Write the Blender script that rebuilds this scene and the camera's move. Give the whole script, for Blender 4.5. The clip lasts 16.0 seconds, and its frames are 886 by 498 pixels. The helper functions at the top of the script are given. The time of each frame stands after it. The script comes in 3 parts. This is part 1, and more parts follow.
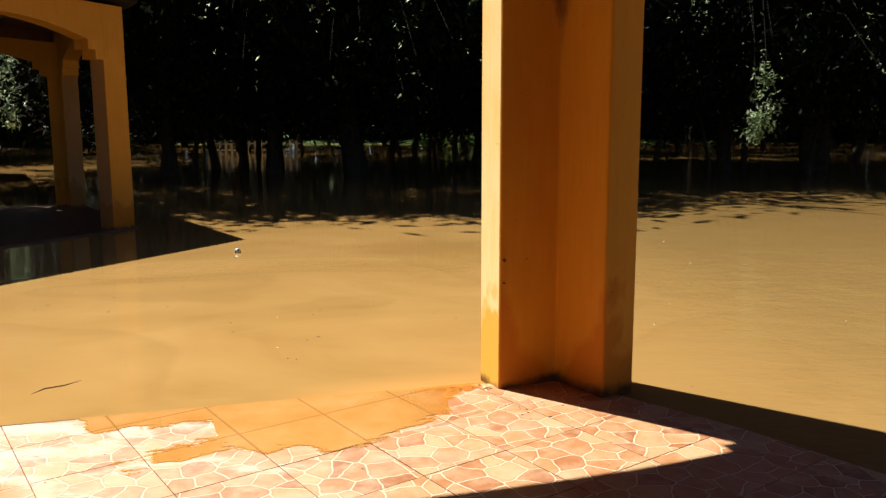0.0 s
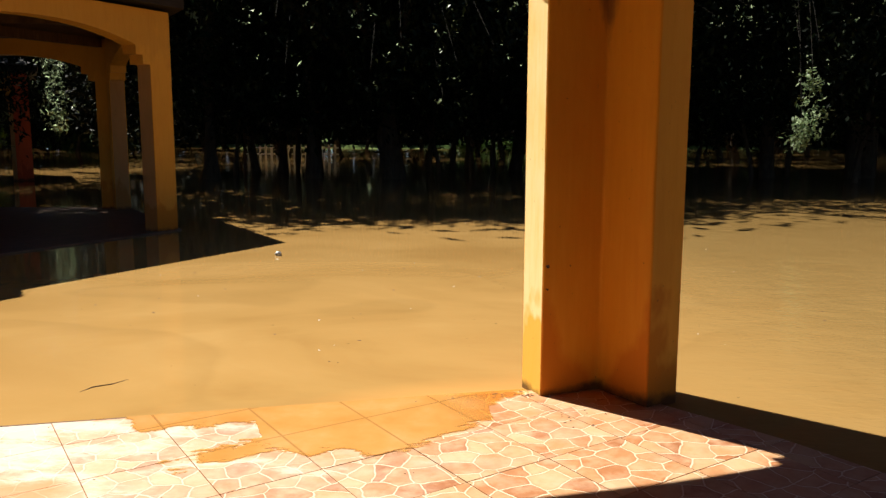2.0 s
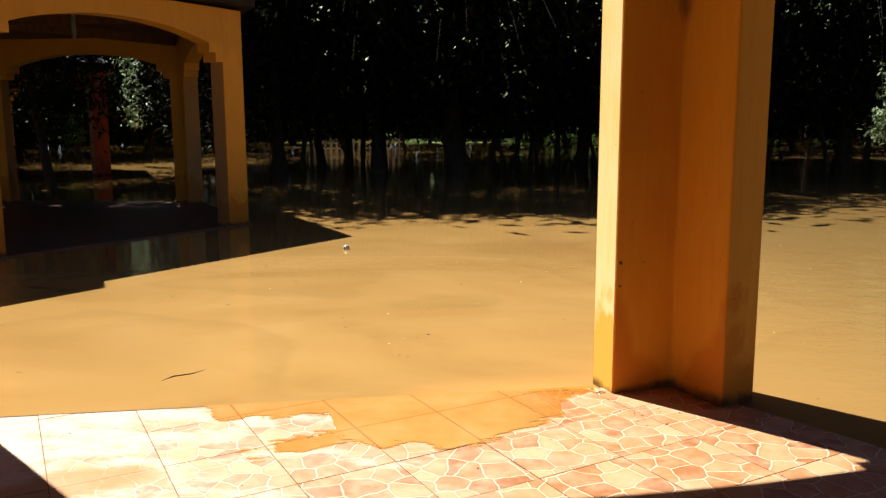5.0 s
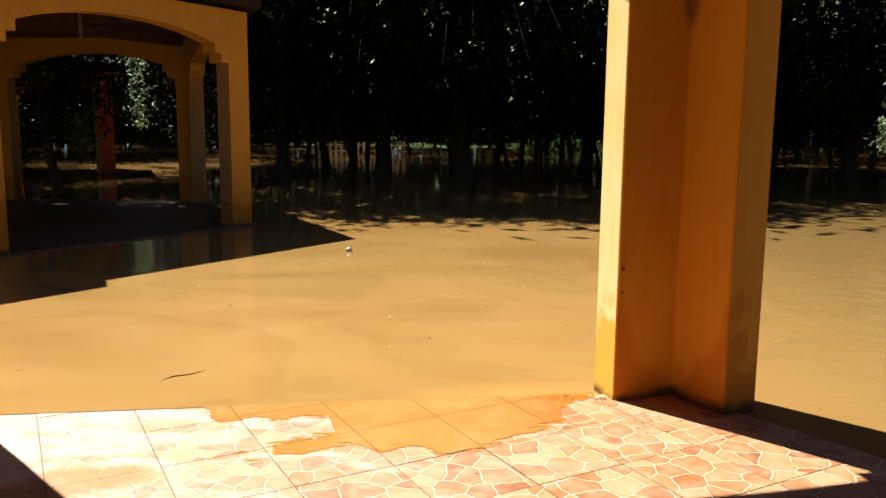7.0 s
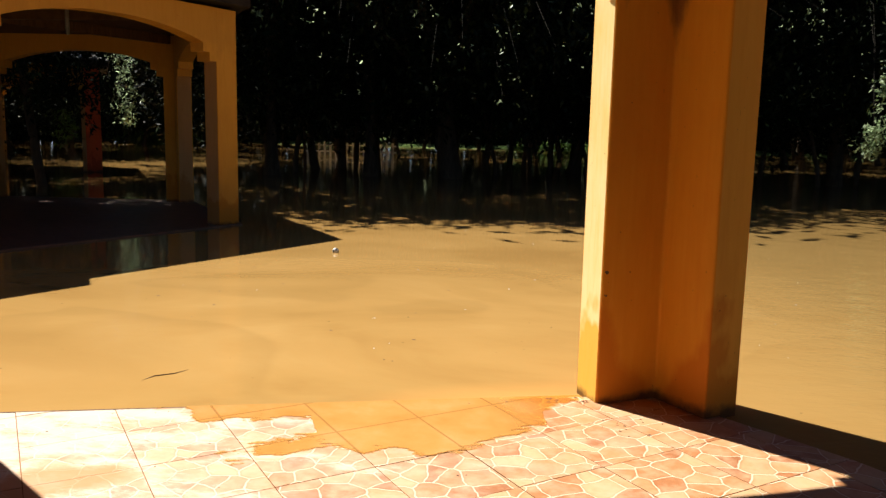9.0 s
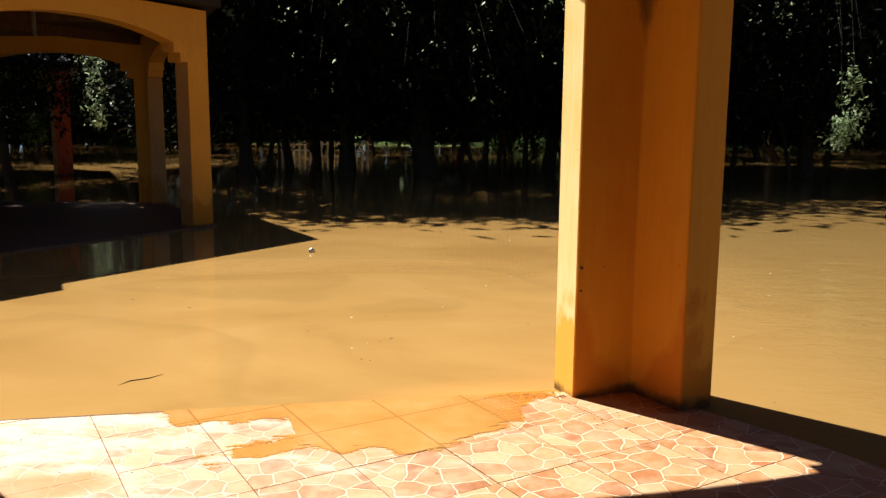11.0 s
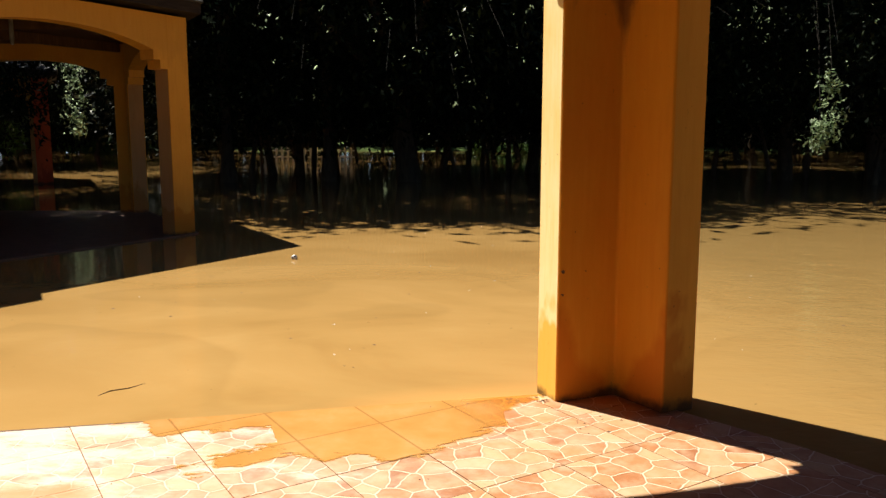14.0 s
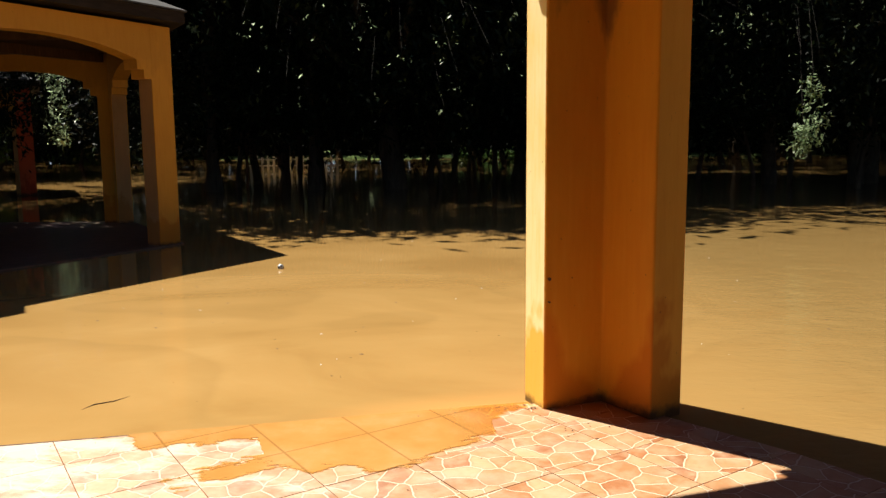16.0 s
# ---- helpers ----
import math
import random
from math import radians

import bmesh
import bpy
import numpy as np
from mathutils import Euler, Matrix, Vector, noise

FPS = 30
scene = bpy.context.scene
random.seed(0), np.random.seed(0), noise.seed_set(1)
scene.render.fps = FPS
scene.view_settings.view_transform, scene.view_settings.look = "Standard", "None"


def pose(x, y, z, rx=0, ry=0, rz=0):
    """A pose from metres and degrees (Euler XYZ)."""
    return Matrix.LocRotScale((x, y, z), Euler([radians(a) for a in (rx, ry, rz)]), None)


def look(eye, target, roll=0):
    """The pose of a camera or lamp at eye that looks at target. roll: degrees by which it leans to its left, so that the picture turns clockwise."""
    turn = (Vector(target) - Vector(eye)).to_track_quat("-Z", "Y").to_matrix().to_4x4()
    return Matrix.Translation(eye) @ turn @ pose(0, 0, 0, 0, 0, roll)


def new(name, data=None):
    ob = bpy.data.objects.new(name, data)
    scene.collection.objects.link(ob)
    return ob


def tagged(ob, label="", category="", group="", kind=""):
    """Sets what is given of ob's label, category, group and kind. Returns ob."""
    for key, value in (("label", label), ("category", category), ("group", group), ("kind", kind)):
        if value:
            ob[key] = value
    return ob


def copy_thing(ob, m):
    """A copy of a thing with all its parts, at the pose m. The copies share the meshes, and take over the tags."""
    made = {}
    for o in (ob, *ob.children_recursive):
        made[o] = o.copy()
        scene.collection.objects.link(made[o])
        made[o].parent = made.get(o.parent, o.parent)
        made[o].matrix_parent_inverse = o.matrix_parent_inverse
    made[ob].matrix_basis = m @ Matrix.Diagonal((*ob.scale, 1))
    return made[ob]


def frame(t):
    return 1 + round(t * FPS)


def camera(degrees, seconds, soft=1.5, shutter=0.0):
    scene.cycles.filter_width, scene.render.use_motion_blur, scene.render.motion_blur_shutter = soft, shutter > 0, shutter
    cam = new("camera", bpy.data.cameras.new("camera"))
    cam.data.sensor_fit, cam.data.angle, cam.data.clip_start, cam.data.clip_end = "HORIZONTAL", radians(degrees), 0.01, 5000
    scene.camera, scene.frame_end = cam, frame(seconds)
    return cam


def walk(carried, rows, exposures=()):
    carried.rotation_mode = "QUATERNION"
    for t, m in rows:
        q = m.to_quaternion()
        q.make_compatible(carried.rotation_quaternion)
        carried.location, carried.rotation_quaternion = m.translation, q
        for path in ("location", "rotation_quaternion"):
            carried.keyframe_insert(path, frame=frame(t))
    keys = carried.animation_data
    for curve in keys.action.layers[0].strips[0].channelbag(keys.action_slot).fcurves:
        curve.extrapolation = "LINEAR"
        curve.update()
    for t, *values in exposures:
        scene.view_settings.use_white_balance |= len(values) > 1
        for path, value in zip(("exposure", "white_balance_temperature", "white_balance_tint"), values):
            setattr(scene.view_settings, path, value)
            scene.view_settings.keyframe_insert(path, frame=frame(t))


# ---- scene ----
EXPO = 0.98
cam = camera(58.15, 16.0, soft=1.4)
PATH = [
    (0.0, pose(0.000, -0.000, 1.360, 81.42, 0.13, -0.00)),
    (0.5, pose(-0.005, 0.007, 1.355, 81.57, 0.15, 0.11)),
    (1.0, pose(-0.021, 0.007, 1.358, 81.71, -0.12, 0.52)),
    (1.5, pose(-0.037, 0.003, 1.362, 81.79, 0.15, 1.53)),
    (2.0, pose(-0.038, 0.004, 1.361, 81.78, -0.16, 2.64)),
    (2.5, pose(-0.054, 0.005, 1.358, 81.56, -0.54, 3.41)),
    (3.0, pose(-0.063, 0.002, 1.358, 81.36, -0.30, 4.45)),
    (3.5, pose(-0.069, 0.005, 1.357, 81.26, -0.13, 5.32)),
    (4.0, pose(-0.075, 0.005, 1.358, 81.23, -0.07, 6.04)),
    (4.5, pose(-0.077, 0.008, 1.360, 81.25, -0.12, 6.65)),
    (5.0, pose(-0.085, -0.009, 1.372, 81.32, 0.21, 7.09)),
    (7.5, pose(-0.074, 0.010, 1.368, 81.66, -0.65, 7.46)),
    (8.0, pose(-0.068, 0.012, 1.368, 81.72, -0.48, 7.21)),
    (8.5, pose(-0.069, 0.005, 1.374, 81.72, -0.46, 6.97)),
    (9.0, pose(-0.060, 0.009, 1.368, 81.73, -1.26, 6.71)),
    (11.5, pose(-0.048, 0.003, 1.376, 81.53, -0.30, 4.62)),
    (12.0, pose(-0.046, 0.007, 1.373, 81.62, -0.40, 4.46)),
    (12.5, pose(-0.046, 0.004, 1.374, 81.70, -0.31, 4.30)),
    (13.0, pose(-0.041, 0.005, 1.375, 81.78, -0.27, 4.16)),
    (13.5, pose(-0.042, 0.002, 1.376, 81.85, -0.22, 3.97)),
    (14.0, pose(-0.034, 0.007, 1.376, 81.94, -0.01, 3.76)),
    (14.5, pose(-0.032, 0.001, 1.384, 81.98, 0.15, 3.45)),
    (15.0, pose(-0.034, 0.001, 1.387, 82.18, -0.32, 3.26)),
    (15.5, pose(-0.029, 0.002, 1.389, 82.27, 0.04, 3.01)),
    (16.0, pose(-0.028, 0.017, 1.381, 82.45, 0.48, 2.78)),
]
walk(cam, PATH, exposures=[(0.0, EXPO - 0.08), (4.5, EXPO + 0.05), (9.0, EXPO + 0.04), (16.0, EXPO)])

# ---- world, sun ----
SUN_EL, SUN_AZ = radians(58.5), math.atan2(-0.80, 0.60)   # azimuth clockwise from +y
world = bpy.data.worlds.new("world")
scene.world = world
world.use_nodes = True
wn = world.node_tree.nodes
sky = wn.new("ShaderNodeTexSky")
sky.sky_type = "NISHITA"
sky.sun_disc = False
sky.air_density, sky.dust_density, sky.ozone_density = 0.42, 0.2, 1.0
sky.sun_elevation, sky.sun_rotation = SUN_EL, SUN_AZ % (2 * math.pi)
wn["Background"].inputs["Strength"].default_value = 0.05
world.node_tree.links.new(sky.outputs["Color"], wn["Background"].inputs["Color"])

TO_SUN = Vector((math.sin(SUN_AZ) * math.cos(SUN_EL), math.cos(SUN_AZ) * math.cos(SUN_EL), math.sin(SUN_EL)))
sun = new("sun", bpy.data.lights.new("sun", "SUN"))
sun.data.energy, sun.data.angle, sun.data.color = 5.0, radians(0.5), (1.0, 0.95, 0.86)
sun.matrix_world = look(TO_SUN * 50, (0, 0, 0))


# ---- materials ----
def mat(name, rough=0.8, spec=0.5, metal=0.0):
    m = bpy.data.materials.new(name)
    m.use_nodes = True
    nt = m.node_tree
    b = nt.nodes["Principled BSDF"]
    b.inputs["Roughness"].default_value = rough
    b.inputs["Specular IOR Level"].default_value = spec
    b.inputs["Metallic"].default_value = metal
    return m, nt, b


def nd(nt, kind, **vals):
    n = nt.nodes.new("ShaderNode" + kind)
    for k, v in vals.items():
        n.inputs[k.replace("_", " ")].default_value = v
    return n


def ramp(nt, src, stops):
    r = nt.nodes.new("ShaderNodeValToRGB")
    e = r.color_ramp.elements
    while len(e) < len(stops):
        e.new(0.5)
    for el, (p, c) in zip(e, stops):
        el.position, el.color = p, (*c, 1) if len(c) == 3 else c
    nt.links.new(src, r.inputs[0])
    return r.outputs[0]


def coords(nt, scale=(1, 1, 1), world_space=True, rot=0.0):
    mp = nt.nodes.new("ShaderNodeMapping")
    mp.inputs["Scale"].default_value = scale
    mp.inputs["Rotation"].default_value = (0, 0, rot)
    if world_space:
        nt.links.new(nt.nodes.new("ShaderNodeNewGeometry").outputs["Position"], mp.inputs[0])
    else:
        nt.links.new(nt.nodes.new("ShaderNodeTexCoord").outputs["Object"], mp.inputs[0])
    return mp.outputs[0]


def noise_tex(nt, vec, scale, detail=6, rough=0.6):
    n = nd(nt, "TexNoise", Scale=scale, Detail=detail, Roughness=rough)
    nt.links.new(vec, n.inputs["Vector"])
    return n.outputs["Fac"]


def mix(nt, a, b, fac, blend="MIX"):
    n = nt.nodes.new("ShaderNodeMix")
    n.data_type, n.blend_type = "RGBA", blend
    for sock, val in ((n.inputs[0], fac), (n.inputs[6], a), (n.inputs[7], b)):
        if hasattr(val, "is_linked"):
            nt.links.new(val, sock)
        elif isinstance(val, tuple):
            sock.default_value = (*val, 1)
        else:
            sock.default_value = val
    return n.outputs[2]


def bump(nt, b, height, strength, dist=0.01):
    n = nd(nt, "Bump", Strength=strength, Distance=dist)
    nt.links.new(height, n.inputs["Height"])
    nt.links.new(n.outputs[0], b.inputs["Normal"])


def calc(nt, op, a, c, clamp=False):
    n = nt.nodes.new("ShaderNodeMath")
    n.operation, n.use_clamp = op, clamp
    for sock, val in zip(n.inputs, (a, c)):
        if isinstance(val, (int, float)):
            sock.default_value = val
        else:
            nt.links.new(val, sock)
    return n.outputs[0]


def painted(name, base, dark, pale, rough=0.7, top_dark_max=0.0, corner_xy=None):
    """Brushed masonry paint with streaks, a wavy damp stain above the ground and a foot darkened for grime and contact
    shade.
    """
    m, nt, b = mat(name, rough, 0.3)
    streak = noise_tex(nt, coords(nt, (1, 1, 0.10)), 30, 5, 0.65)
    big = noise_tex(nt, coords(nt, (1, 1, 0.5)), 2.2, 5, 0.6)
    c1 = ramp(nt, streak, [(0.25, dark), (0.5, base), (0.8, pale)])
    c1 = mix(nt, c1, base, 0.68)
    c2 = mix(nt, c1, dark, ramp(nt, big, [(0.5, (0, 0, 0)), (0.8, (0.6, 0.6, 0.6))]))
    sx = nt.nodes.new("ShaderNodeSeparateXYZ")
    nt.links.new(coords(nt), sx.inputs[0])
    wave = noise_tex(nt, coords(nt, (1, 1, 0.6)), 4.5, 3, 0.5)
    damp = calc(nt, "SUBTRACT", calc(nt, "MULTIPLY", wave, 1.35), calc(nt, "ADD", sx.outputs[2], 0.22))
    if corner_xy:   # the damp climbs highest away from the inner corner
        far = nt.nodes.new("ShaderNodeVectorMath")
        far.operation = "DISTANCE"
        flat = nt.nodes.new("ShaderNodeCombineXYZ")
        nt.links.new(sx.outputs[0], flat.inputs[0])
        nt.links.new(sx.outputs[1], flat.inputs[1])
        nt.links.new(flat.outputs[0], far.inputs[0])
        far.inputs[1].default_value = (*corner_xy, 0)
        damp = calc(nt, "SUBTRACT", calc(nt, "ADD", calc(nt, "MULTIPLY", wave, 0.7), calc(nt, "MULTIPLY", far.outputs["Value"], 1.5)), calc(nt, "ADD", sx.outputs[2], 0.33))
    c3 = mix(nt, c2, tuple(x * k for x, k in zip(dark, (0.95, 0.84, 0.5))), ramp(nt, damp, [(0.0, (0, 0, 0)), (0.12, (0.85, 0.85, 0.85))]))
    # grime and contact shade coloured in along the foot
    foot = calc(nt, "SUBTRACT", calc(nt, "MULTIPLY", noise_tex(nt, coords(nt), 6, 4, 0.6), 0.17), calc(nt, "ADD", sx.outputs[2], 0.03))
    c4 = mix(nt, c3, (0.05, 0.022, 0.012), ramp(nt, foot, [(0.0, (0, 0, 0)), (0.05, (0.85, 0.85, 0.85))]))
    # blotchy darkening towards the top; on the far walls it stands for shade
    top_dark = calc(nt, "ADD", calc(nt, "MULTIPLY", calc(nt, "SUBTRACT", sx.outputs[2], 2.3), 0.55), calc(nt, "SUBTRACT", noise_tex(nt, coords(nt, (1, 1, 0.5)), 5, 4, 0.6), 0.45))
    c4 = mix(nt, c4, (0.10, 0.035, 0.012), ramp(nt, top_dark, [(0.04, (0, 0, 0)), (0.24, (top_dark_max, top_dark_max, top_dark_max))]))
    if corner_xy:   # darker streak in the inner corner, wider towards the top
        corner_streak = calc(nt, "SUBTRACT", calc(nt, "ADD", calc(nt, "MULTIPLY", calc(nt, "SUBTRACT", sx.outputs[2], 1.95), 0.3), calc(nt, "MULTIPLY", noise_tex(nt, coords(nt, (1, 1, 0.4)), 14, 3), 0.12)), far.outputs["Value"])
        c4 = mix(nt, c4, (0.16, 0.05, 0.012), ramp(nt, corner_streak, [(0.0, (0, 0, 0)), (0.06, (0.75, 0.75, 0.75))]))
    speck = noise_tex(nt, coords(nt), 38, 2, 0.5)
    c5 = mix(nt, c4, (0.10, 0.04, 0.015), ramp(nt, speck, [(0.74, (0, 0, 0)), (0.78, (0.7, 0.7, 0.7))]))
    nt.links.new(c5, b.inputs["Base Color"])
    bump(nt, b, noise_tex(nt, coords(nt, (1, 1, 0.4)), 50, 5), 0.3, 0.004)
    return m


M_WALL = painted("ochre_paint", (0.71, 0.275, 0.012), (0.62, 0.20, 0.006), (0.78, 0.38, 0.045), top_dark_max=0.6, corner_xy=(0.6105, 4.195))
M_WALL_FAR = painted("ochre_paint_far", (0.64, 0.315, 0.036), (0.52, 0.22, 0.02), (0.70, 0.39, 0.065), top_dark_max=0.15)
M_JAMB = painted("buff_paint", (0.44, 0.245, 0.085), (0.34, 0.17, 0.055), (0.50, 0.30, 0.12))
# arm ends of the pillars: one coloured lighter as sunlit, the next as shaded
M_SUNLIT_END = painted("sunlit_end_paint", (0.95, 0.80, 0.40), (0.93, 0.56, 0.06), (0.96, 0.88, 0.58))
M_SHADED_END = painted("shaded_end_paint", (0.68, 0.33, 0.036), (0.54, 0.22, 0.016), (0.74, 0.40, 0.06))
M_RED = painted("red_paint", (0.62, 0.10, 0.03), (0.45, 0.06, 0.02), (0.66, 0.16, 0.05))

# muddy flood water
M_WATER, nt, b = mat("flood_water", 0.06, 0.5)
v = coords(nt)
swirl = nd(nt, "TexNoise", Scale=0.35, Detail=5.0, Roughness=0.55, Distortion=1.6)
nt.links.new(coords(nt, (1, 1.8, 1)), swirl.inputs["Vector"])
mud = ramp(nt, swirl.outputs["Fac"], [(0.3, (0.34, 0.193, 0.06)), (0.46, (0.385, 0.226, 0.073)), (0.56, (0.40, 0.236, 0.078)), (0.7, (0.43, 0.26, 0.09))])
fleck = noise_tex(nt, coords(nt), 16, 2, 0.5)
mud = mix(nt, mud, (0.12, 0.07, 0.026), ramp(nt, fleck, [(0.755, (0, 0, 0)), (0.79, (0.7, 0.7, 0.7))]))
gx = nt.nodes.new("ShaderNodeSeparateXYZ")
nt.links.new(coords(nt), gx.inputs[0])
# mud coloured darker to the right, for the glancing light there
mud = mix(nt, mud, (0.235, 0.15, 0.052), ramp(nt, calc(nt, "MULTIPLY", calc(nt, "ADD", gx.outputs[0], calc(nt, "MULTIPLY", swirl.outputs["Fac"], 2.0)), 0.2), [(0.3, (0, 0, 0)), (0.75, (0.75, 0.75, 0.75))]))
eddy = nd(nt, "TexNoise", Scale=0.30, Detail=1.5, Roughness=0.5, Distortion=1.2)
nt.links.new(coords(nt, (1, 1.3, 1), rot=0.5), eddy.inputs["Vector"])
mud = mix(nt, mud, (0.25, 0.145, 0.045), ramp(nt, eddy.outputs["Fac"], [(0.49, (0, 0, 0)), (0.515, (0.22, 0.22, 0.22)), (0.62, (0.04, 0.04, 0.04)), (0.7, (0, 0, 0))]))
mps = nt.nodes.new("ShaderNodeMapping")      # shallows over the drowned edge of the tiles by the pillar
mps.vector_type = "TEXTURE"
mps.inputs["Location"].default_value = (-0.12, 4.06, 0)
mps.inputs["Rotation"].default_value = (0, 0, radians(15.3))
mps.inputs["Scale"].default_value = (0.95, 0.34, 1)
nt.links.new(coords(nt), mps.inputs[0])
lens = nt.nodes.new("ShaderNodeVectorMath")
lens.operation = "LENGTH"
nt.links.new(mps.outputs[0], lens.inputs[0])
mud = mix(nt, mud, (0.56, 0.285, 0.085), ramp(nt, lens.outputs["Value"], [(0.1, (0.75, 0.75, 0.75)), (1.0, (0, 0, 0))]))
nt.links.new(mud, b.inputs["Base Color"])
rip = nd(nt, "TexNoise", Scale=2.8, Detail=3.0, Roughness=0.5, Distortion=0.4)
nt.links.new(coords(nt, (1.0, 1.6, 1), rot=0.35), rip.inputs["Vector"])
gust = nt.nodes.new("ShaderNodeSeparateXYZ")
nt.links.new(coords(nt, (1, 0.12, 1)), gust.inputs[0])
calm = noise_tex(nt, coords(nt), 0.6, 3)
blow = ramp(nt, calc(nt, "ADD", calc(nt, "MULTIPLY", calc(nt, "SUBTRACT", gust.outputs[0], gust.outputs[1]), 0.35), calc(nt, "SUBTRACT", calm, 0.5)), [(0.05, (0.12, 0.12, 0.12)), (0.6, (1, 1, 1))])
rip2 = nd(nt, "TexNoise", Scale=8.5, Detail=3.0, Roughness=0.55, Distortion=0.6)
nt.links.new(coords(nt, (1.1, 2.2, 1), rot=0.25), rip2.inputs["Vector"])
wavelets = calc(nt, "MULTIPLY", calc(nt, "ADD", rip.outputs["Fac"], calc(nt, "MULTIPLY", rip2.outputs["Fac"], 0.45)), blow)
bump(nt, b, wavelets, 0.4, 0.02)

# ground under and beyond the flood
M_GROUND, nt, b = mat("grassy_ground", 0.95, 0.2)
g1 = ramp(nt, noise_tex(nt, coords(nt), 0.5, 8), [(0.3, (0.06, 0.095, 0.02)), (0.55, (0.09, 0.15, 0.03)), (0.75, (0.20, 0.15, 0.075))])
nt.links.new(g1, b.inputs["Base Color"])
bump(nt, b, noise_tex(nt, coords(nt), 9, 5), 0.6, 0.05)

# floor tile glazed with a printed flagstone pattern
M_TILE, nt, b = mat("flagstone_tile", 0.5, 0.5)
info = nt.nodes.new("ShaderNodeObjectInfo")
off = nt.nodes.new("ShaderNodeVectorMath")
off.operation = "MULTIPLY_ADD"
tc = nt.nodes.new("ShaderNodeTexCoord")
cmb = nt.nodes.new("ShaderNodeCombineXYZ")
for i in range(3):
    nt.links.new(info.outputs["Random"], cmb.inputs[i])
off.inputs[1].default_value = (40, 70, 0)
nt.links.new(cmb.outputs[0], off.inputs[0])
nt.links.new(tc.outputs["Object"], off.inputs[2])
wob = nd(nt, "TexNoise", Scale=9.0, Detail=2.0)
nt.links.new(off.outputs[0], wob.inputs["Vector"])
wsc = nt.nodes.new("ShaderNodeVectorMath")
wsc.operation = "MULTIPLY_ADD"
wsc.inputs[1].default_value = (0.05, 0.05, 0)
nt.links.new(wob.outputs["Color"], wsc.inputs[0])
nt.links.new(off.outputs[0], wsc.inputs[2])
vor_e = nd(nt, "TexVoronoi", Scale=8.2, Randomness=0.85)
vor_e.feature, vor_e.voronoi_dimensions = "DISTANCE_TO_EDGE", "2D"
vor_c = nd(nt, "TexVoronoi", Scale=8.2, Randomness=0.85)
vor_c.voronoi_dimensions = "2D"
for vv in (vor_e, vor_c):
    nt.links.new(wsc.outputs[0], vv.inputs["Vector"])
sep = nt.nodes.new("ShaderNodeSeparateColor")
nt.links.new(vor_c.outputs["Color"], sep.inputs[0])
stone = ramp(nt, sep.outputs[0], [(0.0, (0.33, 0.125, 0.045)), (0.3, (0.42, 0.185, 0.07)), (0.7, (0.49, 0.255, 0.112)), (1.0, (0.54, 0.36, 0.19))])
grain = noise_tex(nt, off.outputs[0], 30, 6, 0.7)
stone = mix(nt, stone, ramp(nt, grain, [(0.3, (0.75, 0.66, 0.6)), (0.7, (1, 1, 1))]), 0.6, "MULTIPLY")
mott = noise_tex(nt, off.outputs[0], 11, 4, 0.6)
stone = mix(nt, stone, (0.52, 0.33, 0.19), ramp(nt, mott, [(0.42, (0, 0, 0)), (0.68, (0.75, 0.75, 0.75))]))
rimmed = calc(nt, "ADD", vor_e.outputs["Distance"], calc(nt, "MULTIPLY", calc(nt, "SUBTRACT", mott, 0.5), 0.07))
stone = mix(nt, stone, (0.86, 0.74, 0.66), ramp(nt, rimmed, [(0.03, (1, 1, 1)), (0.12, (0, 0, 0))]), "MULTIPLY")
uneven = calc(nt, "ADD", vor_e.outputs["Distance"], calc(nt, "MULTIPLY", calc(nt, "SUBTRACT", grain, 0.5), 0.022))
joint = ramp(nt, uneven, [(0.014, (0.95, 0.95, 0.95)), (0.038, (0, 0, 0))])
tile = mix(nt, stone, (0.66, 0.54, 0.38), joint)
dirt = noise_tex(nt, coords(nt), 3.0, 6, 0.65)
tile = mix(nt, tile, (0.25, 0.11, 0.045), ramp(nt, dirt, [(0.52, (0, 0, 0)), (0.75, (0.45, 0.45, 0.45))]))
patch_noise = noise_tex(nt, coords(nt, (0.8, 1.6, 1), rot=0.3), 3.2, 7, 0.7)
sp = nt.nodes.new("ShaderNodeSeparateXYZ")
nt.links.new(coords(nt), sp.inputs[0])
# pale silt patches, growing to the left to paint in the sun's glare
silt_glare = calc(nt, "SUBTRACT", patch_noise, calc(nt, "MULTIPLY", calc(nt, "ADD", sp.outputs[0], 0.75), 0.12))
tile = mix(nt, tile, (0.60, 0.52, 0.42), ramp(nt, silt_glare, [(0.36, (0.0, 0.0, 0.0)), (0.48, (0.14, 0.14, 0.14)), (0.58, (0.22, 0.22, 0.22)), (0.68, (0.75, 0.75, 0.75))]))
mpo = nt.nodes.new("ShaderNodeMapping")      # ochre mud dried on the tiles
mpo.vector_type = "TEXTURE"
mpo.inputs["Location"].default_value = (-1.95, 2.68, 0)
mpo.inputs["Rotation"].default_value = (0, 0, radians(36))
mpo.inputs["Scale"].default_value = (0.46, 0.17, 1)
nt.links.new(coords(nt), mpo.inputs[0])
ln_o = nt.nodes.new("ShaderNodeVectorMath")
ln_o.operation = "LENGTH"
nt.links.new(mpo.outputs[0], ln_o.inputs[0])
dried = calc(nt, "ADD", ln_o.outputs["Value"], calc(nt, "MULTIPLY", calc(nt, "SUBTRACT", patch_noise, 0.5), 1.6))
tile = mix(nt, tile, (0.42, 0.19, 0.055), ramp(nt, dried, [(0.55, (0.8, 0.8, 0.8)), (1.1, (0, 0, 0))]))
